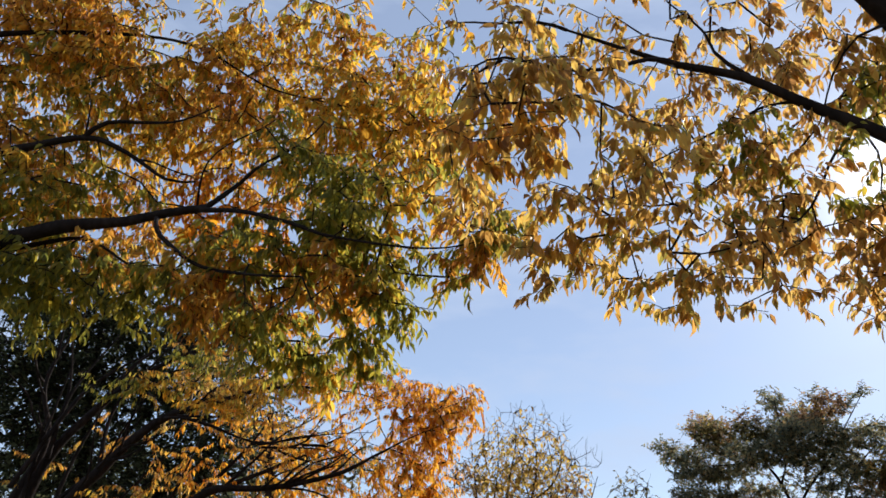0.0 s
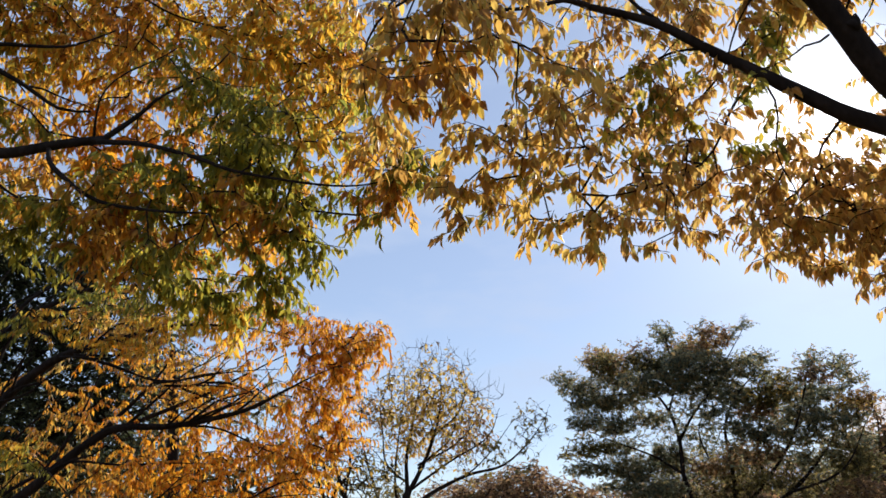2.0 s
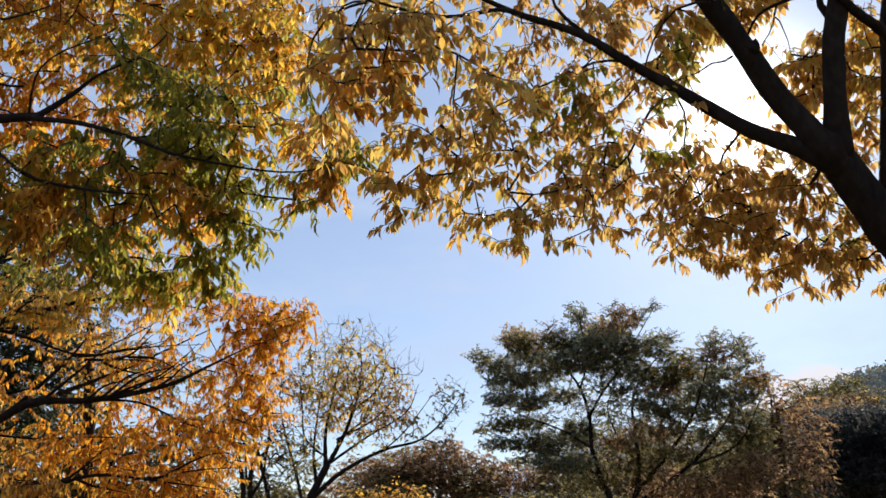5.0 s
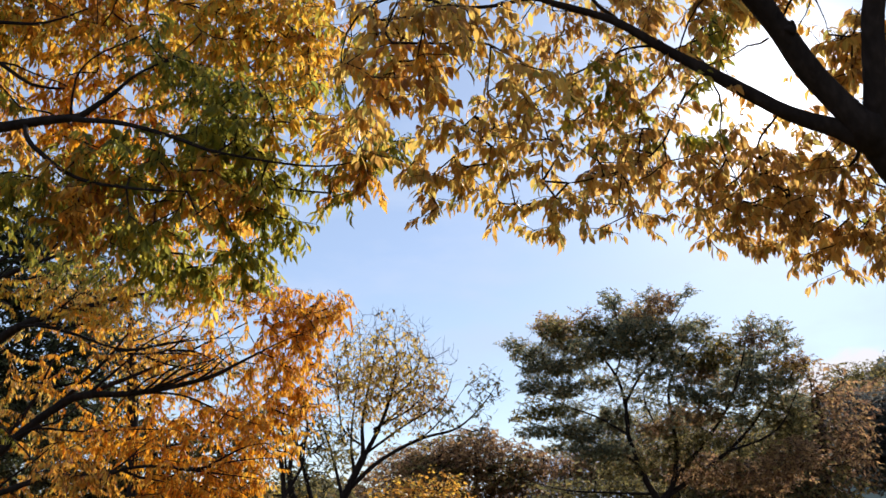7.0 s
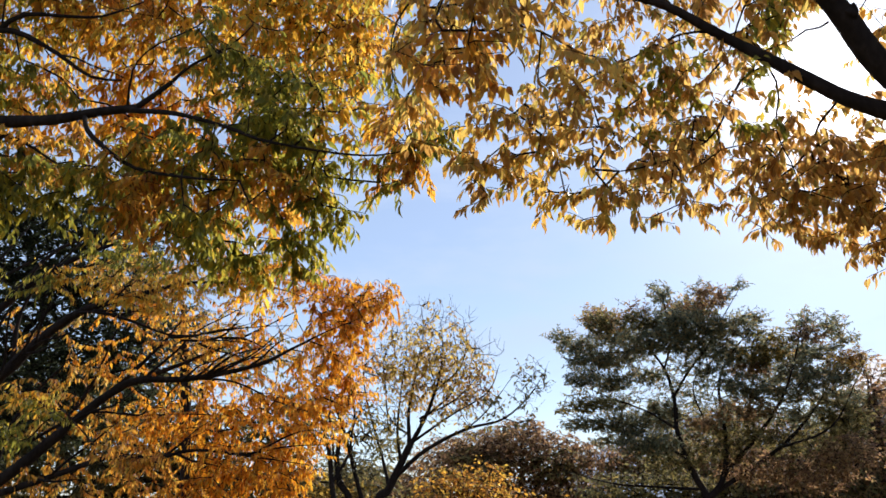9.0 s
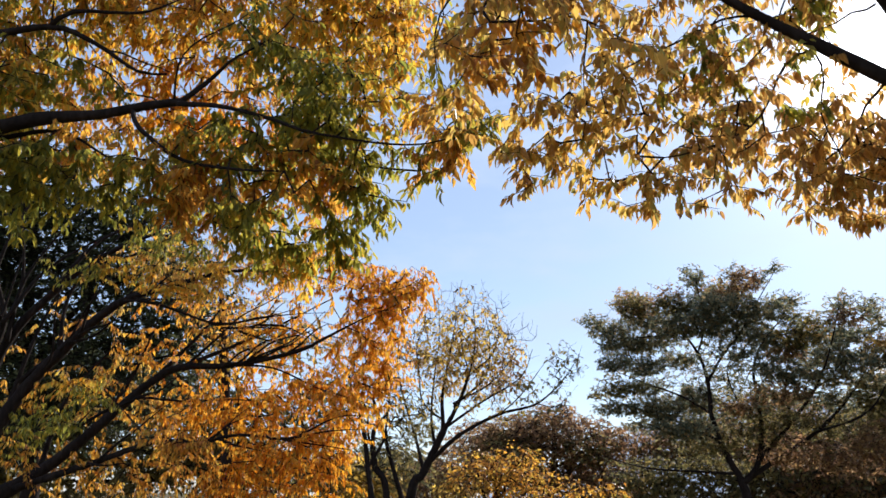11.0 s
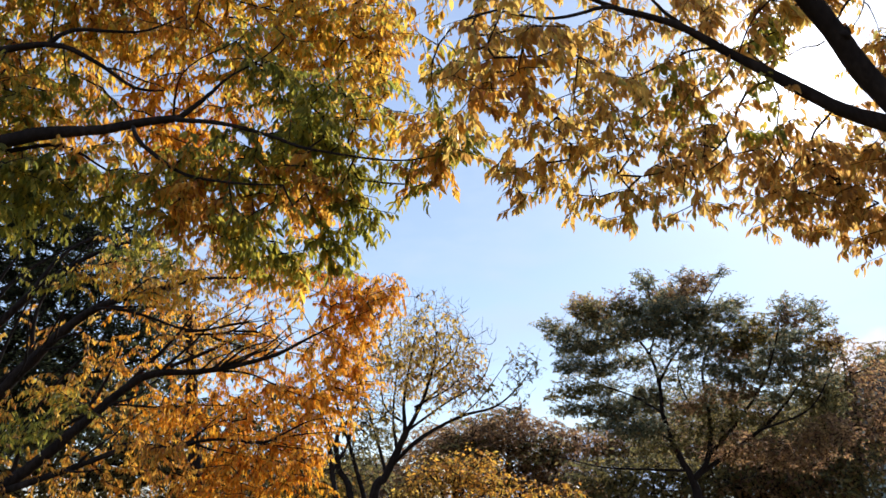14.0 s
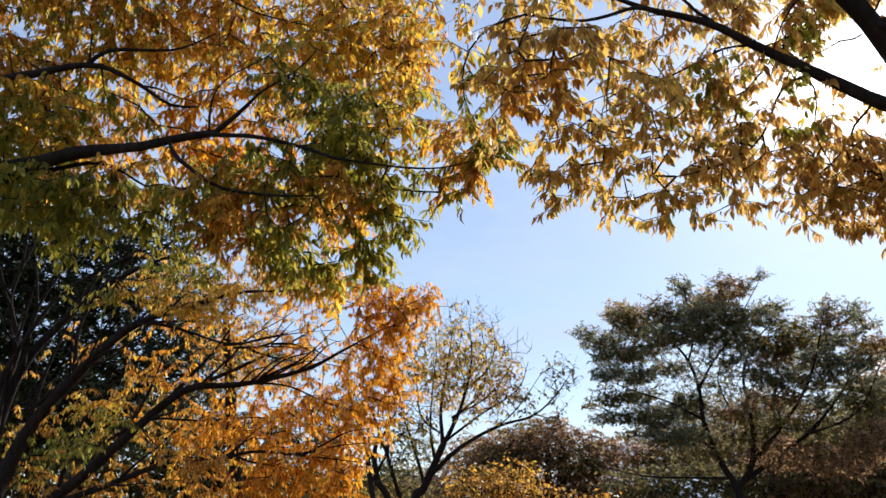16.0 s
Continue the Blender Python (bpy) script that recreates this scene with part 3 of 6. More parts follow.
sun_tree.spray((0.66, 3.56, 3.81), (0.20, 0.30, 0.09), 50, "ochre")
sun_tree.spray((1.46, 3.77, 2.90), (0.13, 0.30, 0.07), 24, "tan")
sun_tree.spray((1.61, 3.78, 2.98), (0.18, 0.40, 0.14), 86, "tan")
sun_tree.spray((1.77, 3.76, 2.96), (0.21, 0.40, 0.16), 133, "tan")
sun_tree.spray((1.92, 3.70, 2.86), (0.21, 0.40, 0.14), 114, "tan")
sun_tree.spray((1.84, 3.72, 3.11), (0.21, 0.40, 0.10), 72, "tan")
sun_tree.spray((1.69, 3.80, 2.83), (0.16, 0.30, 0.06), 29, "tan")
sun_tree.spray((1.85, 3.73, 2.75), (0.18, 0.30, 0.06), 33, "tan")
sun_tree.spray((2.04, 3.65, 2.78), (0.16, 0.40, 0.11), 65, "tan")
sun_tree.spray((2.04, 3.72, 2.96), (0.17, 0.40, 0.14), 72, "green")
sun_tree.spray((2.13, 3.57, 2.82), (0.14, 0.40, 0.16), 67, "tan")
sun_tree.spray((1.78, 3.50, 3.43), (0.10, 0.20, 0.10), 35, "ochre")
sun_tree.spray((1.79, 3.50, 3.63), (0.12, 0.30, 0.09), 21, "tan")
sun_tree.spray((1.89, 3.58, 3.40), (0.06, 0.20, 0.12), 19, "tan")
sun_tree.spray((1.81, 3.39, 3.55), (0.08, 0.20, 0.11), 17, "tan")
sun_tree.spray((2.06, 3.53, 3.50), (0.10, 0.30, 0.20), 67, "ochre")
sun_tree.spray((2.10, 3.66, 3.26), (0.09, 0.30, 0.15), 41, "tan")
sun_tree.spray((1.61, 3.53, 3.73), (0.17, 0.30, 0.07), 13, "tan")
sun_tree.spray((2.05, 3.43, 3.65), (0.10, 0.30, 0.10), 27, "yellow")
sun_tree.spray((1.80, 3.55, 3.32), (0.09, 0.20, 0.03), 4, "tan")
sun_tree.spray((1.58, 3.34, 3.79), (0.25, 0.40, 0.11), 68, "tan")
sun_tree.spray((1.85, 3.19, 3.74), (0.25, 0.40, 0.14), 82, "tan")
sun_tree.limb((0.20, 3.09, 3.27, 0.0042), (0.12, 3.19, 3.31, 0.0036), (0.05, 3.32, 3.31, 0.003), (0.01, 3.46, 3.28, 0.0024), (0.03, 3.51, 3.21, 0.0018))
sun_tree.limb((0.40, 3.47, 3.71, 0.006), (0.24, 3.50, 3.77, 0.0048), (0.04, 3.58, 3.84, 0.003), (-0.08, 3.59, 3.81, 0.0018))
sun_tree.spray((-0.00, 3.56, 3.51), (0.10, 0.30, 0.12), 27, "yellow")
sun_tree.spray((0.03, 3.60, 3.26), (0.09, 0.30, 0.14), 26, "ochre")
sun_tree.spray((0.15, 3.46, 3.08), (0.09, 0.30, 0.11), 21, "ochre")
sun_tree.spray((0.09, 3.46, 3.29), (0.10, 0.30, 0.11), 20, "green")
sun_tree.spray((0.23, 3.40, 2.98), (0.08, 0.25, 0.07), 11, "ochre")
sun_tree.spray((-0.09, 3.72, 3.82), (0.18, 0.40, 0.11), 49, "yellow")
sun_tree.spray((0.16, 3.60, 3.82), (0.20, 0.40, 0.09), 41, "ochre")
sun_tree.spray((0.41, 3.54, 3.87), (0.27, 0.40, 0.11), 69, "ochre")
sun_tree.spray((0.32, 3.76, 3.60), (0.27, 0.30, 0.24), 107, "ochre")
sun_tree.spray((0.70, 3.78, 3.50), (0.22, 0.30, 0.22), 69, "ochre")
sun_tree.spray((1.06, 3.85, 3.22), (0.31, 0.30, 0.24), 89, "tan")
sun_tree.spray((1.52, 3.78, 3.21), (0.18, 0.30, 0.16), 27, "tan")
sun_tree.spray((1.09, 3.75, 3.58), (0.23, 0.30, 0.14), 44, "tan")
sun_tree.spray((1.35, 3.76, 2.90), (0.13, 0.25, 0.06), 21, "tan")
sun_tree.spray((1.51, 3.77, 2.85), (0.13, 0.25, 0.05), 17, "tan")
sun_tree.spray((1.16, 3.63, 2.81), (0.08, 0.20, 0.04), 8, "tan")
sun_tree.spray((1.56, 3.93, 3.14), (0.19, 0.30, 0.17), 52, "tan")
sun_tree.spray((1.74, 3.82, 3.15), (0.19, 0.30, 0.12), 42, "tan")
sun_tree.spray((0.29, 3.37, 2.81), (0.06, 0.15, 0.04), 6, "ochre")
sun_tree.spray((0.23, 3.35, 2.86), (0.05, 0.15, 0.04), 3, "ochre")
sun_tree.spray((0.32, 3.38, 2.76), (0.07, 0.20, 0.06), 9, "tan")
sun_tree.spray((0.15, 3.09, 2.92), (0.07, 0.20, 0.09), 13, "ochre")
sun_tree.spray((0.13, 3.03, 3.04), (0.09, 0.20, 0.11), 15, "ochre")
sun_tree.spray((1.32, 3.80, 3.11), (0.15, 0.30, 0.13), 39, "tan")
sun_tree.spray((1.62, 3.74, 3.20), (0.14, 0.30, 0.11), 29, "tan")
sun_tree.spray((1.40, 3.70, 3.24), (0.13, 0.30, 0.11), 24, "tan")
sun_tree.spray((1.16, 3.69, 2.96), (0.12, 0.25, 0.08), 19, "tan")
sun_tree.spray((0.97, 3.66, 3.16), (0.21, 0.30, 0.14), 42, "tan")
sun_tree.spray((0.77, 3.72, 3.56), (0.20, 0.30, 0.15), 43, "tan")
sun_tree.spray((1.50, 3.84, 2.98), (0.14, 0.30, 0.09), 25, "tan")
sun_tree.spray((1.25, 3.64, 3.45), (0.13, 0.30, 0.11), 24, "tan")
sun_tree.spray((1.78, 3.82, 3.10), (0.14, 0.30, 0.12), 31, "tan")
sun_tree.spray((1.62, 3.59, 3.76), (0.11, 0.18, 0.07), 55, "ochre")
sun_tree.spray((1.41, 3.70, 3.62), (0.09, 0.18, 0.10), 60, "green")
sun_tree.spray((1.80, 3.47, 3.46), (0.06, 0.18, 0.12), 55, "tan")
sun_tree.spray((1.92, 3.37, 3.36), (0.05, 0.18, 0.12), 45, "ochre")
sun_tree.spray((1.89, 3.39, 3.13), (0.05, 0.18, 0.10), 40, "tan")
sun_tree.spray((1.78, 3.47, 3.30), (0.07, 0.18, 0.04), 20, "tan")
sun_tree.spray((1.17, 3.80, 3.80), (0.12, 0.18, 0.06), 50, "ochre")
sun_tree.spray((1.71, 3.53, 3.76), (0.08, 0.18, 0.04), 30, "tan")
sun_tree.spray((1.50, 3.65, 3.71), (0.06, 0.18, 0.08), 30, "tan")
sun_tree.spray((1.96, 3.34, 3.53), (0.05, 0.18, 0.06), 20, "amber")
sun_tree.finish(((0.0, 2.6, 2.2), (2.4, 4.3, 3.2), 280))

left_tree = Tree("zelkova_tree", "broad zelkova tree with golden and green autumn leaves", 12, BARK, leaf=0.046, per_tip=14, fine=True, droop=1.1, reach=0.16, twig=0.0011, narrow=0.88, hang=0.15, fill=0.5, gaps=(2.6, -0.2))
left_tree.limb((-3.52, 4.33, -0.05, 0.12), (-3.42, 4.23, 2.98, 0.099), (-3.24, 4.07, 3.37, 0.081), (-3.10, 3.99, 3.75, 0.062), (-2.99, 3.81, 4.36, 0.043), name="trunk", sides=16, rough=0.05)
left_tree.limb((-3.29, 4.19, 3.20, 0.075), (-2.76, 4.16, 3.14, 0.055), (-2.30, 4.12, 3.19, 0.04), (-1.88, 4.16, 3.28, 0.033), (-1.71, 4.18, 3.34, 0.029), (-1.44, 4.22, 3.39, 0.022), (-1.26, 4.22, 3.43, 0.019), (-1.11, 4.25, 3.47, 0.018))
left_tree.limb((-1.11, 4.25, 3.47, 0.013), (-1.00, 4.27, 3.61, 0.0086), (-0.90, 4.29, 3.74, 0.0053), (-0.67, 4.33, 3.96, 0.0033))
left_tree.limb((-1.12, 4.23, 3.45, 0.012), (-0.89, 4.11, 3.37, 0.01), (-0.65, 4.08, 3.29, 0.0079), (-0.45, 4.08, 3.22, 0.0059), (-0.11, 4.16, 3.22, 0.004), (0.17, 4.23, 3.33, 0.0018))
left_tree.limb((-3.18, 4.18, 3.28, 0.04), (-2.53, 4.20, 3.12, 0.029), (-2.05, 4.20, 3.22, 0.018), (-1.84, 4.23, 3.28, 0.012), (-1.62, 4.25, 3.32, 0.0081), (-1.41, 4.27, 3.21, 0.0048))
left_tree.limb((-1.31, 4.23, 3.42, 0.011), (-1.15, 4.10, 3.22, 0.0095), (-1.02, 4.07, 3.10, 0.0073), (-0.81, 4.08, 3.07, 0.0052), (-0.60, 4.12, 3.09, 0.0033))
left_tree.limb((-3.10, 4.03, 3.71, 0.047), (-2.74, 4.31, 3.75, 0.033), (-2.14, 4.22, 3.75, 0.021), (-1.73, 4.20, 3.81, 0.014), (-1.54, 4.25, 3.76, 0.01), (-1.36, 4.32, 3.66, 0.0075), (-1.24, 4.36, 3.67, 0.0047))
left_tree.limb((-1.73, 4.20, 3.81, 0.012), (-1.61, 4.19, 3.87, 0.01), (-1.43, 4.21, 3.91, 0.0068), (-1.15, 4.25, 4.01, 0.0035))
left_tree.limb((-1.48, 4.28, 3.74, 0.0056), (-1.37, 4.31, 3.72, 0.004), (-1.23, 4.36, 3.68, 0.0025))
left_tree.limb((-1.72, 4.20, 3.81, 0.0056), (-1.70, 4.16, 3.89, 0.004), (-1.70, 4.11, 3.98, 0.0025))
left_tree.limb((-1.12, 4.19, 3.45, 0.0056), (-1.09, 4.14, 3.57, 0.004), (-0.98, 4.10, 3.69, 0.0033), (-0.82, 4.12, 3.83, 0.0025))
left_tree.limb((-3.08, 4.00, 3.90, 0.028), (-2.62, 4.15, 4.35, 0.019), (-2.06, 4.36, 4.58, 0.011), (-1.54, 4.55, 4.65, 0.0074), (-1.10, 4.70, 4.46, 0.005), (-0.62, 4.75, 4.34, 0.0031), (-0.30, 4.78, 4.14, 0.0019))
left_tree.limb((-3.02, 3.88, 4.26, 0.025), (-2.59, 3.97, 4.77, 0.019), (-2.02, 4.13, 5.03, 0.012), (-1.38, 4.41, 5.06, 0.0074), (-0.78, 4.58, 4.90, 0.0037))
left_tree.spray((-2.06, 4.56, 4.31), (0.52, 0.50, 0.21), 195, "yellow")
left_tree.spray((-2.06, 4.56, 4.31), (0.52, 0.50, 0.21), 130, "green")
left_tree.spray((-1.49, 4.74, 4.42), (0.52, 0.50, 0.21), 304, "amber")
left_tree.spray((-0.89, 4.81, 4.38), (0.41, 0.50, 0.24), 348, "yellow")
left_tree.spray((-0.47, 4.80, 4.30), (0.33, 0.40, 0.27), 281, "yellow")
left_tree.spray((-2.24, 4.56, 3.93), (0.34, 0.40, 0.20), 152, "amber")
left_tree.spray((-2.24, 4.56, 3.93), (0.34, 0.40, 0.20), 110, "green")
left_tree.spray((-1.88, 4.60, 4.77), (0.73, 0.60, 0.29), 844, "yellow")
left_tree.spray((-1.03, 4.75, 4.80), (0.53, 0.50, 0.25), 477, "yellow")
left_tree.spray((-2.38, 4.35, 4.72), (0.73, 0.60, 0.33), 949, "amber")
left_tree.spray((-1.48, 4.80, 4.13), (0.41, 0.40, 0.14), 143, "yellow")
left_tree.spray((-0.80, 4.77, 4.06), (0.32, 0.40, 0.16), 188, "yellow")
left_tree.spray((-0.36, 4.67, 3.90), (0.19, 0.40, 0.19), 95, "yellow")
left_tree.spray((-0.24, 4.69, 4.29), (0.19, 0.40, 0.23), 96, "amber")
left_tree.spray((-0.51, 4.80, 4.68), (0.31, 0.40, 0.17), 152, "amber")
left_tree.spray((-0.72, 4.37, 3.67), (0.26, 0.30, 0.13), 144, "green")
left_tree.spray((-0.44, 4.33, 3.58), (0.19, 0.30, 0.12), 76, "green")
left_tree.spray((-0.22, 4.37, 3.54), (0.17, 0.30, 0.11), 47, "yellow")
left_tree.spray((-0.00, 4.30, 3.44), (0.13, 0.30, 0.12), 48, "amber")
left_tree.spray((0.12, 4.22, 3.34), (0.09, 0.20, 0.07), 14, "green")
left_tree.spray((-0.48, 4.31, 3.36), (0.27, 0.35, 0.13), 144, "green")
left_tree.spray((-0.17, 4.36, 3.32), (0.19, 0.30, 0.11), 64, "green")
left_tree.spray((-0.01, 4.27, 3.26), (0.13, 0.20, 0.08), 28, "amber")
left_tree.spray((-0.30, 4.31, 3.13), (0.14, 0.25, 0.10), 59, "green")
left_tree.spray((-0.53, 4.33, 3.17), (0.24, 0.30, 0.12), 90, "amber")
left_tree.spray((-0.85, 4.29, 3.27), (0.27, 0.30, 0.13), 115, "green")
left_tree.spray((-0.68, 4.33, 2.97), (0.29, 0.30, 0.10), 101, "green")
left_tree.spray((-0.43, 4.36, 2.97), (0.13, 0.25, 0.08), 28, "green")
left_tree.spray((-0.95, 4.36, 3.05), (0.27, 0.30, 0.13), 108, "amber")
left_tree.spray((-0.69, 4.42, 2.87), (0.24, 0.30, 0.08), 75, "green")
left_tree.spray((-1.05, 4.28, 3.18), (0.22, 0.30, 0.11), 55, "amber")
left_tree.spray((-2.01, 4.33, 3.57), (0.31, 0.40, 0.15), 94, "yellow")
left_tree.spray((-2.01, 4.33, 3.57), (0.31, 0.40, 0.15), 104, "green")
left_tree.spray((-1.88, 4.20, 3.13), (0.31, 0.35, 0.13), 144, "green")
left_tree.spray((-1.54, 4.25, 3.12), (0.30, 0.30, 0.14), 151, "green")
left_tree.spray((-1.30, 4.36, 3.08), (0.25, 0.30, 0.11), 93, "green")
left_tree.spray((-1.88, 4.26, 2.97), (0.26, 0.30, 0.09), 61, "green")
left_tree.spray((-2.21, 4.21, 3.28), (0.24, 0.40, 0.36), 276, "green")
left_tree.spray((-1.73, 4.53, 3.73), (0.29, 0.30, 0.10), 53, "green")
left_tree.spray((-1.47, 4.33, 3.30), (0.23, 0.30, 0.07), 32, "amber")
left_tree.spray((-2.48, 4.29, 3.86), (0.30, 0.40, 0.40), 427, "yellow")
left_tree.spray((-1.49, 4.91, 3.94), (0.20, 0.30, 0.09), 34, "orange")
left_tree.spray((-1.33, 4.98, 3.66), (0.20, 0.30, 0.08), 29, "orange")
left_tree.spray((-0.40, 4.39, 2.90), (0.13, 0.25, 0.09), 35, "green")
left_tree.spray((-0.55, 4.52, 2.81), (0.16, 0.25, 0.08), 33, "yellow")
left_tree.spray((-0.33, 4.38, 2.96), (0.09, 0.20, 0.07), 15, "green")
left_tree.spray((-2.08, 5.18, 3.96), (0.45, 0.40, 0.17), 193, "amber")
left_tree.spray((-1.32, 5.38, 3.88), (0.47, 0.40, 0.16), 246, "orange")
left_tree.spray((-2.17, 5.03, 3.62), (0.43, 0.40, 0.14), 157, "amber")
left_tree.spray((-1.67, 5.25, 3.64), (0.39, 0.40, 0.14), 133, "green")
left_tree.spray((-1.27, 5.31, 3.51), (0.42, 0.40, 0.17), 159, "green")
left_tree.spray((-1.90, 5.21, 4.31), (0.53, 0.40, 0.19), 201, "yellow")
left_tree.spray((-0.81, 5.35, 3.67), (0.42, 0.40, 0.21), 156, "yellow")
left_tree.spray((-1.13, 5.41, 4.17), (0.37, 0.40, 0.15), 110, "amber")
left_tree.spray((-0.40, 5.25, 4.43), (0.29, 0.40, 0.29), 135, "yellow")
left_tree.spray((-0.78, 5.23, 3.37), (0.40, 0.40, 0.20), 126, "orange")
left_tree.spray((-2.35, 4.99, 4.53), (0.62, 0.50, 0.27), 134, "yellow")
left_tree.spray((-1.42, 5.27, 4.70), (0.78, 0.50, 0.27), 167, "green")
left_tree.spray((-0.58, 5.06, 3.83), (0.30, 0.30, 0.20), 83, "amber")
left_tree.spray((-0.22, 4.73, 4.03), (0.13, 0.30, 0.19), 57, "yellow")
left_tree.spray((-0.11, 4.54, 3.70), (0.12, 0.30, 0.12), 27, "green")
left_tree.spray((0.14, 4.29, 3.45), (0.08, 0.20, 0.08), 12, "amber")
left_tree.spray((0.17, 4.22, 3.34), (0.10, 0.20, 0.07), 22, "green")
left_tree.spray((0.09, 4.26, 3.27), (0.10, 0.20, 0.06), 18, "amber")
left_tree.spray((0.26, 4.21, 3.35), (0.04, 0.10, 0.03), 3, "green")
left_tree.spray((-0.27, 4.35, 3.03), (0.13, 0.20, 0.09), 28, "green")
left_tree.spray((-0.38, 4.52, 2.87), (0.11, 0.20, 0.06), 13, "green")
left_tree.spray((-0.06, 4.30, 3.18), (0.10, 0.20, 0.05), 11, "green")
left_tree.spray((-0.85, 4.25, 3.81), (0.19, 0.30, 0.12), 54, "green")
left_tree.spray((-0.56, 4.43, 3.41), (0.16, 0.30, 0.10), 39, "green")
left_tree.spray((-1.16, 4.54, 3.30), (0.17, 0.30, 0.08), 32, "green")
left_tree.spray((-2.00, 4.44, 3.35), (0.31, 0.30, 0.12), 75, "green")
left_tree.spray((-2.27, 4.83, 3.66), (0.31, 0.30, 0.10), 52, "amber")
left_tree.finish(((-1.2, 3.2, 2.4), (0.8, 4.6, 3.6), 280))

orange_tree = Tree("maple_tree", "wide low-branching tree with bright orange autumn leaves", 13, BARK, leaf=0.046, per_tip=22, fine=False, droop=1.5, narrow=0.72, reach=0.26, twig=0.0014, hang=0.3, fill=0.52, gaps=(2.4, -0.26))
orange_tree.limb((-3.81, 7.59, -0.05, 0.13), (-3.71, 7.39, 1.46, 0.1), (-3.64, 7.44, 1.87, 0.078), name="trunk", sides=14)
orange_tree.limb((-3.67, 7.42, 1.62, 0.078), (-3.14, 7.58, 1.99, 0.048), (-2.78, 7.60, 2.32, 0.04), (-2.40, 7.60, 2.68, 0.034), (-2.15, 7.61, 2.82, 0.03), (-1.75, 7.61, 2.84, 0.023), (-1.22, 7.56, 2.95, 0.017), (-0.93, 7.47, 3.07, 0.012), (-0.64, 7.37, 3.20, 0.0047), (-0.35, 7.27, 3.30, 0.0023))
orange_tree.limb((-3.68, 7.42, 1.70, 0.078), (-3.53, 7.58, 2.40, 0.055), (-3.18, 7.58, 2.90, 0.043), (-2.75, 7.57, 3.33, 0.033), (-2.28, 7.58, 3.51, 0.023), (-1.80, 7.58, 3.64, 0.014), (-1.15, 7.52, 3.60, 0.0055), (-0.69, 7.42, 3.44, 0.0023))
orange_tree.limb((-3.68, 7.42, 1.70, 0.07), (-3.76, 7.57, 2.40, 0.055), (-3.61, 7.56, 3.00, 0.039), (-3.32, 7.62, 3.45, 0.03), (-2.99, 7.68, 3.78, 0.022), (-2.51, 7.68, 4.01, 0.012), (-1.92, 7.72, 4.15, 0.0047))
orange_tree.limb((-3.68, 7.42, 1.66, 0.062), (-3.93, 7.69, 2.51, 0.047), (-3.75, 7.69, 3.17, 0.027), (-3.80, 7.54, 3.64, 0.016), (-3.57, 7.47, 4.24, 0.0094))
orange_tree.limb((-3.31, 7.50, 1.84, 0.031), (-2.72, 7.54, 2.05, 0.023), (-2.30, 7.58, 2.21, 0.019), (-1.97, 7.58, 2.20, 0.017), (-1.61, 7.56, 2.28, 0.012), (-1.10, 7.56, 2.23, 0.0062), (-0.72, 7.51, 2.18, 0.0031))
orange_tree.limb((-2.15, 7.61, 2.80, 0.014), (-1.90, 7.59, 3.03, 0.0094), (-1.68, 7.59, 3.30, 0.0062), (-1.34, 7.53, 3.45, 0.0031))
orange_tree.limb((-2.66, 7.59, 3.39, 0.016), (-2.16, 7.58, 3.23, 0.012), (-1.77, 7.61, 3.13, 0.0078), (-1.29, 7.59, 3.22, 0.0047), (-0.94, 7.53, 3.28, 0.0023))
orange_tree.limb((-1.75, 7.61, 2.84, 0.0094), (-1.33, 7.66, 2.80, 0.0078), (-0.94, 7.64, 2.67, 0.0047), (-0.55, 7.60, 2.54, 0.0023))
orange_tree.limb((-2.94, 7.54, 2.30, 0.016), (-2.58, 7.77, 2.50, 0.011), (-2.03, 7.84, 2.54, 0.007), (-1.43, 7.78, 2.57, 0.0039))
orange_tree.spray((-0.37, 7.63, 3.49), (0.25, 0.40, 0.22), 112, "orange")
orange_tree.spray((-0.72, 7.68, 3.59), (0.35, 0.40, 0.20), 124, "orange")
orange_tree.spray((-1.18, 7.71, 3.66), (0.41, 0.50, 0.18), 114, "orange")
orange_tree.spray((-0.52, 7.69, 3.23), (0.30, 0.40, 0.25), 136, "orange")
orange_tree.spray((-0.72, 7.83, 2.91), (0.35, 0.50, 0.25), 147, "orange")
orange_tree.spray((-0.96, 7.85, 2.58), (0.40, 0.50, 0.25), 169, "orange")
orange_tree.spray((-0.95, 7.90, 2.25), (0.32, 0.50, 0.25), 90, "orange")
orange_tree.spray((-1.24, 7.85, 2.16), (0.50, 0.50, 0.30), 253, "orange")
orange_tree.spray((-1.58, 7.87, 3.08), (0.52, 0.50, 0.16), 73, "orange")
orange_tree.spray((-1.89, 7.85, 3.34), (0.42, 0.50, 0.18), 83, "amber")
orange_tree.spray((-2.23, 7.84, 3.81), (0.54, 0.50, 0.24), 117, "ochre")
orange_tree.spray((-1.61, 7.77, 3.89), (0.53, 0.50, 0.18), 129, "amber")
orange_tree.spray((-1.80, 7.91, 2.50), (0.57, 0.50, 0.21), 166, "orange")
orange_tree.spray((-1.92, 7.91, 2.08), (0.57, 0.50, 0.26), 159, "amber")
orange_tree.spray((-1.38, 7.96, 2.79), (0.47, 0.50, 0.16), 84, "orange")
orange_tree.spray((-2.76, 7.94, 3.11), (0.44, 0.50, 0.22), 26, "amber")
orange_tree.spray((-3.08, 7.88, 2.66), (0.55, 0.50, 0.25), 44, "amber")
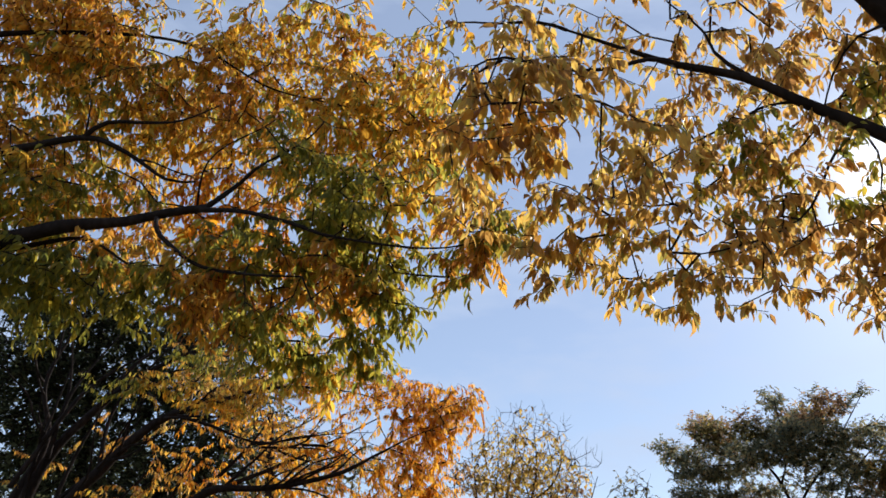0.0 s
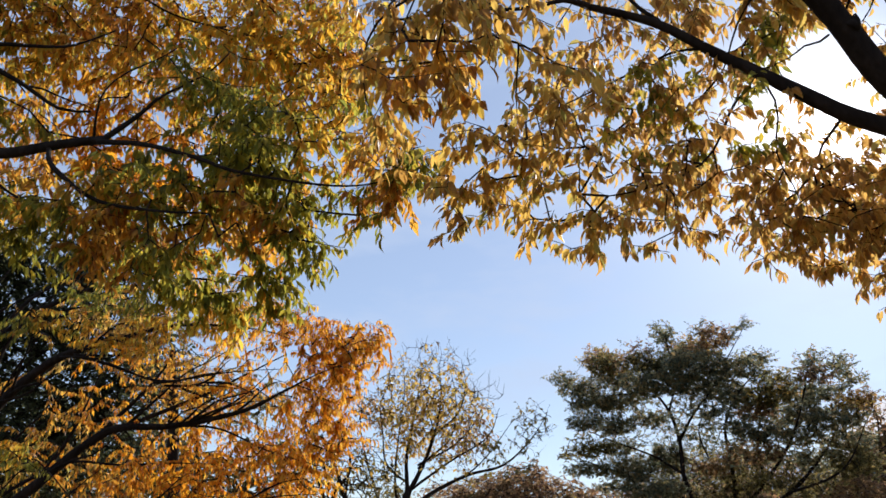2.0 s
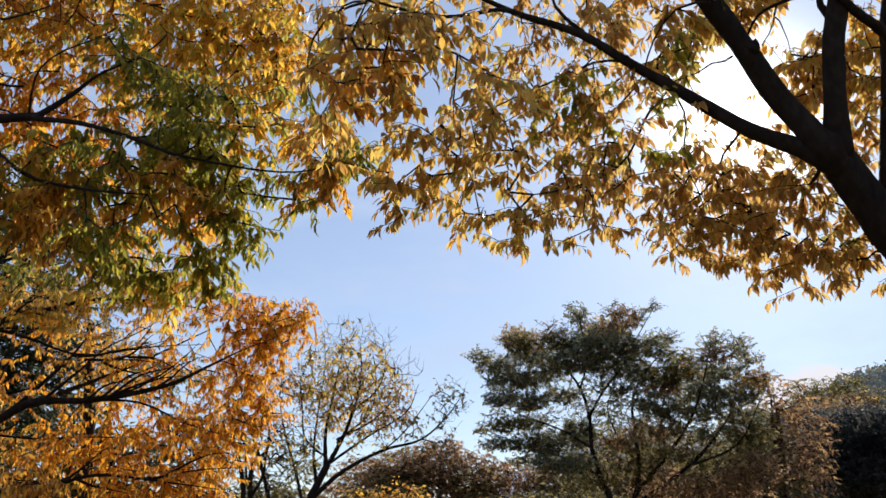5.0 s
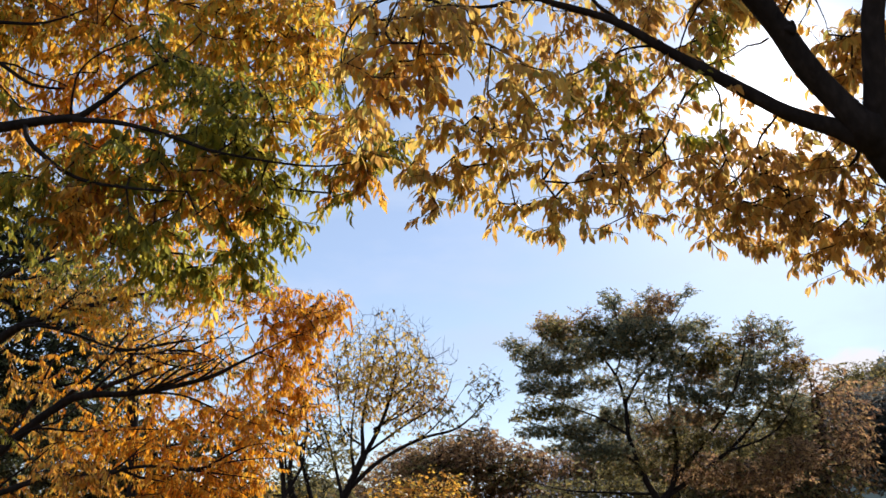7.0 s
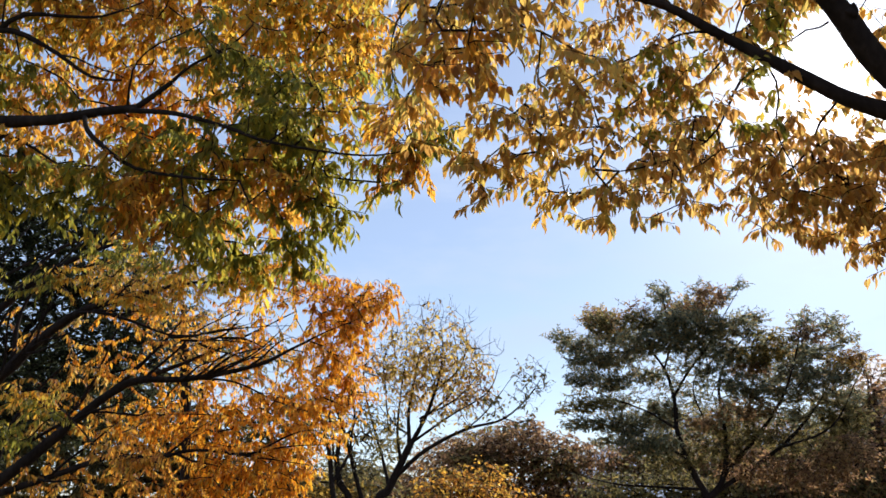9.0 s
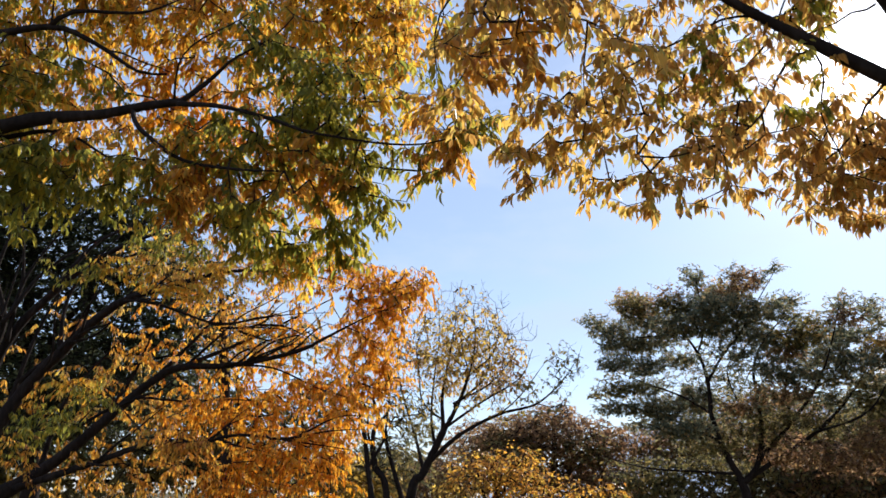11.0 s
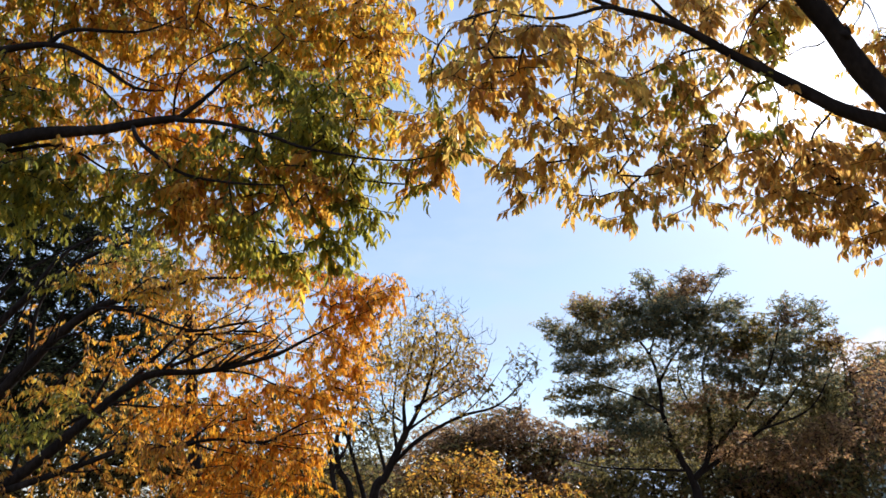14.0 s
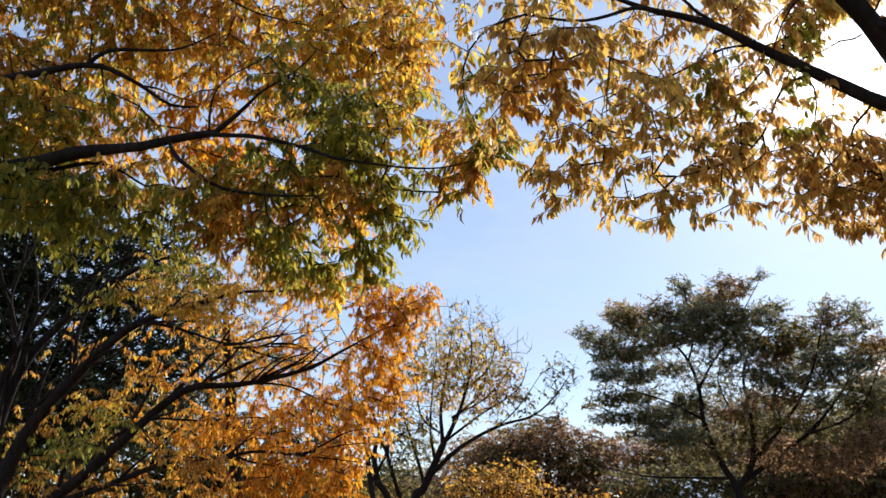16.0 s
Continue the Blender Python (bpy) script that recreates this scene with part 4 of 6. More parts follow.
orange_tree.spray((-2.40, 7.95, 2.46), (0.37, 0.50, 0.21), 53, "amber")
orange_tree.spray((-3.54, 7.81, 2.32), (0.50, 0.50, 0.28), 38, "green")
orange_tree.spray((-2.89, 7.90, 3.52), (0.33, 0.50, 0.17), 16, "ochre")
orange_tree.spray((-3.40, 7.95, 3.33), (0.34, 0.50, 0.17), 13, "amber")
orange_tree.spray((-3.31, 7.83, 2.05), (0.60, 0.50, 0.22), 51, "amber")
orange_tree.spray((-2.70, 7.97, 2.04), (0.49, 0.50, 0.27), 58, "amber")
orange_tree.spray((-2.37, 7.88, 3.51), (0.32, 0.40, 0.16), 35, "orange")
orange_tree.spray((-1.19, 7.91, 3.29), (0.31, 0.40, 0.13), 29, "orange")
orange_tree.spray((-2.61, 7.99, 3.97), (0.34, 0.50, 0.20), 44, "amber")
orange_tree.spray((-3.66, 7.91, 2.82), (0.34, 0.50, 0.34), 19, "amber")
orange_tree.spray((-1.33, 7.94, 1.84), (0.72, 0.60, 0.26), 243, "orange")
orange_tree.spray((-2.42, 8.08, 1.72), (1.08, 0.60, 0.27), 129, "amber")
orange_tree.spray((-0.61, 7.78, 2.66), (0.20, 0.30, 0.20), 51, "orange")
orange_tree.limb((-1.62, 7.59, 2.87, 0.011), (-1.33, 7.52, 3.02, 0.007), (-1.03, 7.50, 3.14, 0.0023))
orange_tree.limb((-1.56, 7.60, 2.88, 0.011), (-1.30, 7.53, 2.98, 0.007), (-1.03, 7.52, 3.03, 0.0023))
orange_tree.limb((-1.57, 7.60, 2.88, 0.011), (-1.31, 7.53, 2.99, 0.007), (-1.08, 7.49, 3.13, 0.0023))
orange_tree.limb((-1.79, 7.56, 2.82, 0.011), (-1.49, 7.50, 2.98, 0.007), (-1.21, 7.46, 3.16, 0.0023))
orange_tree.limb((-2.51, 7.37, 2.47, 0.011), (-2.22, 7.35, 2.61, 0.007), (-1.97, 7.35, 2.82, 0.0023))
orange_tree.limb((-1.63, 7.59, 2.86, 0.011), (-1.27, 7.53, 3.03, 0.007), (-0.97, 7.47, 3.28, 0.0023))
orange_tree.limb((-1.32, 7.64, 2.94, 0.011), (-1.13, 7.54, 3.08, 0.007), (-0.92, 7.50, 3.18, 0.0023))
orange_tree.limb((-1.80, 7.55, 2.82, 0.011), (-1.62, 7.47, 2.93, 0.007), (-1.43, 7.45, 3.01, 0.0023))
orange_tree.limb((-2.97, 7.33, 2.96, 0.011), (-2.74, 7.30, 3.05, 0.007), (-2.55, 7.29, 3.18, 0.0023))
orange_tree.limb((-3.03, 7.31, 2.89, 0.011), (-2.85, 7.22, 3.17, 0.007), (-2.68, 7.17, 3.46, 0.0023))
orange_tree.limb((-2.46, 7.44, 3.38, 0.011), (-2.26, 7.38, 3.51, 0.007), (-2.05, 7.36, 3.61, 0.0023))
orange_tree.limb((-2.62, 7.40, 3.32, 0.011), (-2.34, 7.39, 3.32, 0.007), (-2.07, 7.41, 3.38, 0.0023))
orange_tree.limb((-2.90, 7.34, 3.04, 0.011), (-2.80, 7.23, 3.25, 0.007), (-2.73, 7.15, 3.47, 0.0023))
orange_tree.limb((-2.53, 7.43, 3.35, 0.011), (-2.22, 7.43, 3.34, 0.007), (-1.93, 7.45, 3.42, 0.0023))
orange_tree.limb((-3.13, 7.29, 2.73, 0.011), (-3.02, 7.17, 3.07, 0.007), (-2.99, 7.04, 3.42, 0.0023))
orange_tree.limb((-2.91, 7.34, 3.02, 0.011), (-2.68, 7.31, 3.11, 0.007), (-2.47, 7.32, 3.21, 0.0023))
orange_tree.limb((-2.43, 7.61, 3.99, 0.011), (-2.12, 7.53, 4.19, 0.007), (-1.83, 7.47, 4.41, 0.0023))
orange_tree.limb((-3.06, 7.48, 3.58, 0.011), (-2.86, 7.45, 3.59, 0.007), (-2.68, 7.46, 3.63, 0.0023))
orange_tree.limb((-2.68, 7.56, 3.86, 0.011), (-2.38, 7.47, 4.12, 0.007), (-2.08, 7.41, 4.38, 0.0023))
orange_tree.limb((-3.04, 7.48, 3.60, 0.011), (-2.71, 7.48, 3.72, 0.007), (-2.38, 7.51, 3.83, 0.0023))
orange_tree.limb((-2.52, 7.59, 3.96, 0.011), (-2.30, 7.57, 3.92, 0.007), (-2.09, 7.57, 3.94, 0.0023))
orange_tree.limb((-2.06, 7.69, 4.11, 0.011), (-1.90, 7.59, 4.20, 0.007), (-1.74, 7.54, 4.30, 0.0023))
orange_tree.limb((-3.01, 7.49, 3.63, 0.011), (-2.75, 7.47, 3.70, 0.007), (-2.52, 7.46, 3.83, 0.0023))
orange_tree.limb((-2.19, 7.66, 4.07, 0.011), (-1.97, 7.57, 4.21, 0.007), (-1.79, 7.50, 4.39, 0.0023))
orange_tree.limb((-1.24, 7.64, 2.25, 0.011), (-0.96, 7.57, 2.37, 0.007), (-0.66, 7.55, 2.45, 0.0023))
orange_tree.limb((-2.64, 7.25, 2.03, 0.011), (-2.46, 7.21, 2.02, 0.007), (-2.30, 7.22, 2.03, 0.0023))
orange_tree.limb((-2.58, 7.27, 2.05, 0.011), (-2.32, 7.25, 2.27, 0.007), (-2.06, 7.26, 2.51, 0.0023))
orange_tree.limb((-1.89, 7.49, 2.20, 0.011), (-1.70, 7.43, 2.31, 0.007), (-1.51, 7.42, 2.42, 0.0023))
orange_tree.limb((-1.37, 7.61, 2.26, 0.011), (-0.99, 7.57, 2.34, 0.007), (-0.59, 7.56, 2.34, 0.0023))
orange_tree.limb((-1.74, 7.53, 2.24, 0.011), (-1.53, 7.48, 2.19, 0.007), (-1.34, 7.48, 2.14, 0.0023))
orange_tree.limb((-1.86, 7.50, 2.21, 0.011), (-1.68, 7.43, 2.36, 0.007), (-1.49, 7.41, 2.49, 0.0023))
orange_tree.limb((-1.63, 7.64, 3.17, 0.011), (-1.47, 7.55, 3.25, 0.007), (-1.33, 7.50, 3.35, 0.0023))
orange_tree.limb((-1.85, 7.59, 3.15, 0.011), (-1.55, 7.55, 3.15, 0.007), (-1.27, 7.56, 3.13, 0.0023))
orange_tree.limb((-1.72, 7.62, 3.14, 0.011), (-1.47, 7.59, 3.05, 0.007), (-1.22, 7.60, 3.00, 0.0023))
orange_tree.limb((-1.54, 7.65, 3.19, 0.011), (-1.30, 7.61, 3.13, 0.007), (-1.08, 7.61, 3.06, 0.0023))
orange_tree.limb((-1.93, 7.56, 3.17, 0.011), (-1.57, 7.53, 3.22, 0.007), (-1.23, 7.53, 3.31, 0.0023))
orange_tree.limb((-3.71, 7.37, 3.59, 0.011), (-3.78, 7.17, 3.75, 0.007), (-3.83, 7.01, 3.95, 0.0023))
orange_tree.limb((-3.68, 7.52, 3.05, 0.011), (-3.64, 7.38, 3.27, 0.007), (-3.63, 7.27, 3.50, 0.0023))
orange_tree.limb((-3.70, 7.52, 3.00, 0.011), (-3.63, 7.39, 3.22, 0.007), (-3.56, 7.32, 3.45, 0.0023))
orange_tree.limb((-3.67, 7.50, 3.20, 0.011), (-3.76, 7.27, 3.44, 0.007), (-3.90, 7.06, 3.64, 0.0023))
orange_tree.limb((-3.64, 7.36, 3.78, 0.011), (-3.56, 7.16, 4.13, 0.007), (-3.53, 6.98, 4.47, 0.0023))
orange_tree.limb((-3.70, 7.41, 3.49, 0.011), (-3.77, 7.15, 3.81, 0.007), (-3.89, 6.92, 4.08, 0.0023))
orange_tree.limb((-3.53, 7.58, 2.40, 0.021), (-3.43, 7.65, 3.07, 0.013), (-3.20, 7.70, 3.78, 0.0047))
orange_tree.limb((-3.57, 7.48, 2.99, 0.021), (-3.52, 7.50, 3.53, 0.013), (-3.24, 7.57, 4.11, 0.0047))
orange_tree.limb((-3.71, 7.49, 2.39, 0.021), (-3.69, 7.52, 3.04, 0.013), (-3.57, 7.50, 3.83, 0.0047))
orange_tree.limb((-3.22, 7.67, 2.92, 0.021), (-3.20, 7.67, 3.47, 0.013), (-2.85, 7.76, 4.07, 0.0047))
orange_tree.limb((-3.26, 7.74, 2.00, 0.021), (-3.16, 7.85, 2.61, 0.013), (-2.75, 8.02, 3.23, 0.0047))
orange_tree.limb((-3.61, 7.43, 3.12, 0.021), (-3.36, 7.55, 3.64, 0.013), (-2.81, 7.76, 4.12, 0.0047))
orange_tree.limb((-3.47, 7.58, 2.67, 0.021), (-3.06, 7.80, 3.19, 0.013), (-2.58, 7.96, 3.74, 0.0047))
orange_tree.limb((-2.90, 7.88, 2.34, 0.021), (-2.70, 8.01, 2.82, 0.013), (-2.57, 8.07, 3.34, 0.0047))
orange_tree.limb((-3.77, 7.41, 2.74, 0.021), (-3.55, 7.50, 3.43, 0.013), (-3.60, 7.35, 4.20, 0.0047))
orange_tree.limb((-3.28, 7.53, 3.43, 0.021), (-2.99, 7.63, 3.92, 0.013), (-2.43, 7.85, 4.26, 0.0047))
orange_tree.limb((-2.53, 7.98, 2.74, 0.021), (-2.16, 8.11, 3.24, 0.013), (-1.99, 8.19, 3.58, 0.0047))
orange_tree.limb((-2.29, 8.03, 2.89, 0.021), (-1.72, 8.24, 3.21, 0.013), (-1.06, 8.37, 3.61, 0.0047))
orange_tree.spray((-1.84, 8.33, 3.12), (1.28, 0.50, 0.61), 129, "orange")
orange_tree.spray((-1.25, 8.29, 3.37), (0.71, 0.50, 0.44), 64, "amber")
orange_tree.spray((-1.64, 8.37, 2.39), (1.09, 0.50, 0.49), 157, "orange")
orange_tree.spray((-0.24, 7.62, 3.54), (0.21, 0.30, 0.18), 58, "orange")
orange_tree.spray((-0.39, 7.69, 3.23), (0.17, 0.30, 0.25), 47, "orange")
orange_tree.spray((-0.70, 8.09, 3.21), (0.37, 0.40, 0.58), 98, "orange")
orange_tree.spray((-2.12, 8.20, 3.80), (0.84, 0.50, 0.34), 81, "ochre")
orange_tree.spray((-0.48, 8.03, 2.86), (0.20, 0.30, 0.22), 65, "orange")
orange_tree.spray((-0.56, 7.98, 3.11), (0.20, 0.30, 0.17), 38, "orange")
orange_tree.spray((-0.80, 8.33, 2.68), (0.36, 0.40, 0.36), 70, "orange")
orange_tree.spray((-2.95, 8.10, 2.72), (0.50, 0.50, 0.30), 54, "ochre")
orange_tree.spray((-3.30, 8.10, 2.30), (0.70, 0.50, 0.45), 72, "amber")
orange_tree.spray((-2.60, 8.20, 2.75), (0.70, 0.50, 0.45), 90, "orange")
orange_tree.spray((-1.75, 7.90, 3.95), (0.75, 0.50, 0.28), 135, "amber")
orange_tree.spray((-1.15, 7.90, 3.75), (0.55, 0.50, 0.25), 110, "orange")
orange_tree.spray((-0.55, 7.85, 3.45), (0.40, 0.40, 0.30), 90, "orange")
orange_tree.spray((-2.57, 6.62, 2.59), (0.22, 0.30, 0.08), 60, "yellow")
orange_tree.spray((-2.43, 6.68, 2.50), (0.20, 0.30, 0.07), 36, "green")
orange_tree.spray((-2.65, 6.58, 2.29), (0.22, 0.30, 0.10), 40, "green")
orange_tree.spray((-1.92, 6.87, 2.20), (0.30, 0.30, 0.08), 60, "amber")
orange_tree.spray((-2.43, 6.80, 3.43), (0.28, 0.30, 0.09), 60, "yellow")
orange_tree.spray((-2.66, 6.68, 3.37), (0.24, 0.30, 0.08), 36, "green")
orange_tree.spray((-2.10, 6.95, 3.67), (0.30, 0.30, 0.09), 70, "green")
orange_tree.spray((-1.74, 7.09, 3.50), (0.30, 0.30, 0.08), 60, "yellow")
orange_tree.spray((-2.02, 6.99, 3.34), (0.25, 0.30, 0.07), 40, "yellow")
orange_tree.finish()

evergreen = Tree("evergreen_tree", "dense dark evergreen tree in the shade", 14, BARK, leaf=0.09, per_tip=10, fine=False, droop=0.2, reach=0.4, twig=0.004, fill=0.78)
evergreen.limb((-5.84, 12.60, -0.05, 0.13), (-5.84, 12.60, 1.94, 0.12), (-6.07, 12.29, 3.89, 0.084), (-6.04, 11.89, 5.49, 0.048), (-5.87, 11.51, 6.67, 0.018), name="trunk", sides=12)
evergreen.limb((-6.02, 12.39, 3.50, 0.042), (-5.25, 12.13, 4.43, 0.03), (-4.41, 12.14, 4.93, 0.012))
evergreen.limb((-6.05, 12.26, 4.13, 0.036), (-6.56, 11.56, 4.80, 0.024), (-6.91, 11.02, 5.05, 0.012))
evergreen.limb((-5.98, 12.47, 3.02, 0.042), (-4.87, 12.48, 3.49, 0.03), (-3.89, 12.68, 3.84, 0.012))
evergreen.spray((-6.07, 11.52, 5.79), (0.92, 0.90, 0.37), 198, "evergreen")
evergreen.spray((-5.34, 11.95, 5.67), (1.01, 0.90, 0.41), 276, "evergreen")
evergreen.spray((-4.54, 12.29, 5.69), (0.83, 0.90, 0.37), 178, "evergreen")
evergreen.spray((-5.95, 11.85, 5.04), (1.01, 0.90, 0.37), 191, "evergreen")
evergreen.spray((-4.77, 12.20, 4.95), (1.00, 0.90, 0.41), 267, "evergreen")
evergreen.spray((-4.01, 12.68, 5.07), (0.55, 0.70, 0.37), 96, "evergreen")
evergreen.spray((-6.68, 11.36, 5.23), (1.01, 0.90, 0.74), 436, "evergreen")
evergreen.spray((-5.88, 11.61, 6.44), (0.84, 0.80, 0.47), 172, "evergreen")
evergreen.spray((-4.16, 12.63, 4.18), (0.73, 0.70, 0.54), 173, "evergreen")
evergreen.spray((-5.03, 12.33, 3.97), (0.82, 0.80, 0.45), 135, "evergreen")
evergreen.spray((-6.30, 11.90, 4.06), (0.92, 0.80, 0.55), 223, "evergreen")
evergreen.spray((-5.59, 11.93, 4.55), (1.27, 0.80, 0.54), 252, "evergreen")
evergreen.spray((-5.81, 12.04, 3.52), (1.27, 0.80, 0.64), 294, "evergreen")
evergreen.spray((-4.61, 12.43, 4.32), (1.00, 0.80, 0.64), 208, "evergreen")
evergreen.spray((-6.79, 11.51, 4.46), (0.92, 0.80, 1.11), 446, "evergreen")
evergreen.spray((-4.85, 12.53, 3.17), (1.27, 0.80, 0.54), 227, "evergreen")
evergreen.spray((-6.00, 12.03, 2.75), (1.09, 0.80, 0.54), 216, "evergreen")
evergreen.spray((-5.59, 12.05, 5.35), (1.39, 0.80, 0.56), 255, "evergreen")
evergreen.spray((-6.11, 12.00, 4.58), (1.49, 0.80, 0.74), 362, "evergreen")
evergreen.spray((-4.70, 12.84, 3.71), (1.39, 0.80, 0.74), 340, "evergreen")
evergreen.spray((-5.78, 12.46, 3.02), (1.58, 0.80, 0.74), 385, "evergreen")
evergreen.spray((-4.03, 12.90, 4.59), (0.84, 0.80, 0.56), 136, "evergreen")
evergreen.finish()

bare_tree = Tree("half_bare_tree", "slender half-bare tree with sparse straw-yellow leaves", 15, BARK, leaf=0.075, per_tip=6, fine=False, droop=0.9, reach=0.3, twig=0.002, hang=-0.6, arch=-0.08, fill=0.6)
bare_tree.limb((-0.64, 13.45, -0.05, 0.084), (-0.54, 13.45, 1.84, 0.072), (-0.35, 13.45, 2.20, 0.06), (-0.05, 13.41, 2.83, 0.051), name="trunk", sides=12)
bare_tree.limb((-0.14, 13.43, 2.66, 0.042), (0.13, 13.38, 3.16, 0.03), (0.31, 13.31, 3.63, 0.021), (0.41, 13.22, 4.15, 0.013), (0.37, 13.11, 4.67, 0.006))
bare_tree.limb((-0.06, 13.42, 2.78, 0.036), (-0.09, 13.46, 3.31, 0.024), (0.00, 13.37, 3.91, 0.015), (0.10, 13.25, 4.52, 0.0072), (0.06, 13.16, 4.92, 0.0036))
bare_tree.limb((-0.28, 13.44, 2.33, 0.036), (0.16, 13.22, 2.72, 0.03), (0.76, 13.06, 3.03, 0.023), (1.31, 12.90, 3.18, 0.016), (1.70, 12.80, 3.53, 0.0084), (1.92, 12.71, 3.86, 0.0036))
bare_tree.limb((0.26, 13.33, 3.55, 0.015), (0.62, 13.14, 3.95, 0.011), (0.81, 13.05, 4.38, 0.006), (0.71, 12.98, 4.72, 0.003))
bare_tree.limb((0.08, 13.37, 3.21, 0.018), (0.61, 13.21, 3.53, 0.012), (0.97, 13.12, 3.94, 0.006), (1.02, 13.07, 4.20, 0.003))
bare_tree.limb((-0.05, 13.40, 2.95, 0.018), (-0.45, 13.45, 3.40, 0.012), (-0.49, 13.37, 3.92, 0.0072), (-0.35, 13.27, 4.44, 0.003))
bare_tree.limb((1.31, 12.90, 3.18, 0.0084), (1.55, 12.87, 3.13, 0.006), (1.75, 12.72, 3.27, 0.003))
bare_tree.limb((-0.35, 13.45, 2.20, 0.03), (-0.50, 13.62, 2.72, 0.021), (-0.70, 13.55, 3.32, 0.013), (-0.81, 13.46, 3.85, 0.0072), (-0.75, 13.39, 4.29, 0.003))
bare_tree.limb((-0.19, 13.43, 2.57, 0.027), (-0.26, 13.59, 3.06, 0.018), (-0.22, 13.51, 3.67, 0.012), (-0.15, 13.41, 4.28, 0.0066), (-0.18, 13.29, 4.81, 0.003))
bare_tree.limb((0.08, 13.38, 3.16, 0.018), (0.49, 13.41, 3.64, 0.013), (0.62, 13.31, 4.16, 0.0078), (0.56, 13.22, 4.60, 0.0036))
bare_tree.limb((-0.01, 13.41, 2.87, 0.021), (0.51, 13.16, 3.22, 0.015), (1.08, 12.97, 3.57, 0.009), (1.26, 12.88, 3.98, 0.0042))
bare_tree.limb((0.76, 13.06, 3.03, 0.012), (1.19, 12.88, 3.43, 0.0078), (1.45, 12.79, 3.79, 0.0036))
bare_tree.limb((0.31, 13.31, 3.63, 0.011), (0.23, 13.14, 4.05, 0.0072), (0.26, 13.04, 4.52, 0.0036))
bare_tree.spray((0.37, 13.19, 4.32), (0.54, 0.80, 0.36), 124, "straw")
bare_tree.spray((0.09, 13.26, 3.98), (0.54, 0.80, 0.36), 187, "straw")
bare_tree.spray((0.63, 13.24, 3.97), (0.54, 0.80, 0.36), 187, "straw")
bare_tree.spray((0.44, 13.32, 3.54), (0.72, 0.80, 0.32), 159, "ochre")
bare_tree.spray((-0.18, 13.42, 3.65), (0.41, 0.70, 0.45), 130, "ochre")
bare_tree.spray((0.88, 13.19, 3.60), (0.36, 0.60, 0.36), 96, "russet")
bare_tree.spray((-0.45, 13.40, 2.96), (0.36, 0.60, 0.27), 82, "olive")
bare_tree.spray((0.28, 13.11, 4.67), (0.63, 0.70, 0.27), 23, "straw")
bare_tree.spray((1.70, 12.77, 3.70), (0.26, 0.40, 0.30), 37, "olive")
bare_tree.spray((1.35, 12.88, 3.30), (0.44, 0.50, 0.26), 43, "olive")
bare_tree.spray((0.68, 13.16, 3.09), (0.53, 0.50, 0.22), 37, "straw")
bare_tree.spray((-0.08, 13.27, 4.44), (0.45, 0.60, 0.36), 39, "straw")
bare_tree.spray((0.37, 13.13, 4.58), (0.54, 0.60, 0.36), 38, "bare")
bare_tree.spray((0.97, 13.11, 4.03), (0.45, 0.50, 0.45), 34, "bare")
bare_tree.spray((1.78, 12.77, 3.61), (0.23, 0.30, 0.30), 19, "bare")
bare_tree.spray((-0.26, 13.31, 4.27), (0.36, 0.50, 0.45), 32, "bare")
bare_tree.spray((0.52, 13.24, 3.36), (0.89, 0.60, 0.45), 90, "bare")
bare_tree.spray((-0.65, 14.01, 4.10), (0.36, 0.50, 0.28), 94, "russet")
bare_tree.spray((-0.26, 13.34, 4.09), (0.45, 0.60, 0.54), 99, "straw")
bare_tree.spray((0.30, 13.10, 4.72), (0.60, 0.60, 0.26), 102, "bare")
bare_tree.spray((-0.45, 13.25, 4.25), (0.42, 0.50, 0.34), 66, "bare")
bare_tree.spray((0.95, 13.05, 4.25), (0.40, 0.50, 0.34), 66, "bare")
bare_tree.spray((1.75, 12.80, 3.70), (0.30, 0.40, 0.36), 54, "bare")
bare_tree.finish()

bare_tree_b = Tree("half_bare_tree", "thin dark-stemmed tree with few leaves", 16, BARK, leaf=0.075, per_tip=4, fine=False, droop=0.7, reach=0.5, twig=0.0035)
bare_tree_b.limb((-0.81, 12.43, -0.05, 0.054), (-0.81, 12.43, 1.80, 0.048), (-0.99, 12.41, 2.25, 0.042), (-1.02, 12.38, 2.71, 0.03), (-0.82, 12.37, 3.02, 0.018), (-0.90, 12.30, 3.49, 0.009), name="trunk", sides=10)
bare_tree_b.limb((-0.99, 12.40, 2.40, 0.018), (-1.23, 12.44, 2.96, 0.012), (-1.35, 12.35, 3.51, 0.006))
bare_tree_b.limb((-0.66, 12.46, -0.05, 0.05), (-0.58, 12.48, 0.80, 0.042), (-0.54, 12.49, 1.61, 0.037), (-0.62, 12.48, 1.84, 0.035), (-0.81, 12.47, 2.43, 0.028), (-1.01, 12.46, 3.03, 0.022), (-1.23, 12.43, 3.48, 0.012))
bare_tree_b.limb((-0.90, 12.25, -0.05, 0.055), (-0.93, 12.18, 0.80, 0.046), (-0.98, 12.16, 1.69, 0.040), (-1.06, 12.15, 2.20, 0.035), (-1.13, 12.14, 2.65, 0.027), (-1.31, 12.12, 3.19, 0.016), (-1.41, 12.11, 3.59, 0.008))
bare_tree_b.limb((-1.06, 12.15, 2.20, 0.024), (-0.86, 12.17, 2.58, 0.018), (-0.81, 12.17, 2.97, 0.011), (-0.65, 12.18, 3.29, 0.006))
bare_tree_b.spray((-0.82, 12.40, 2.63), (0.41, 0.60, 0.33), 73, "olive")
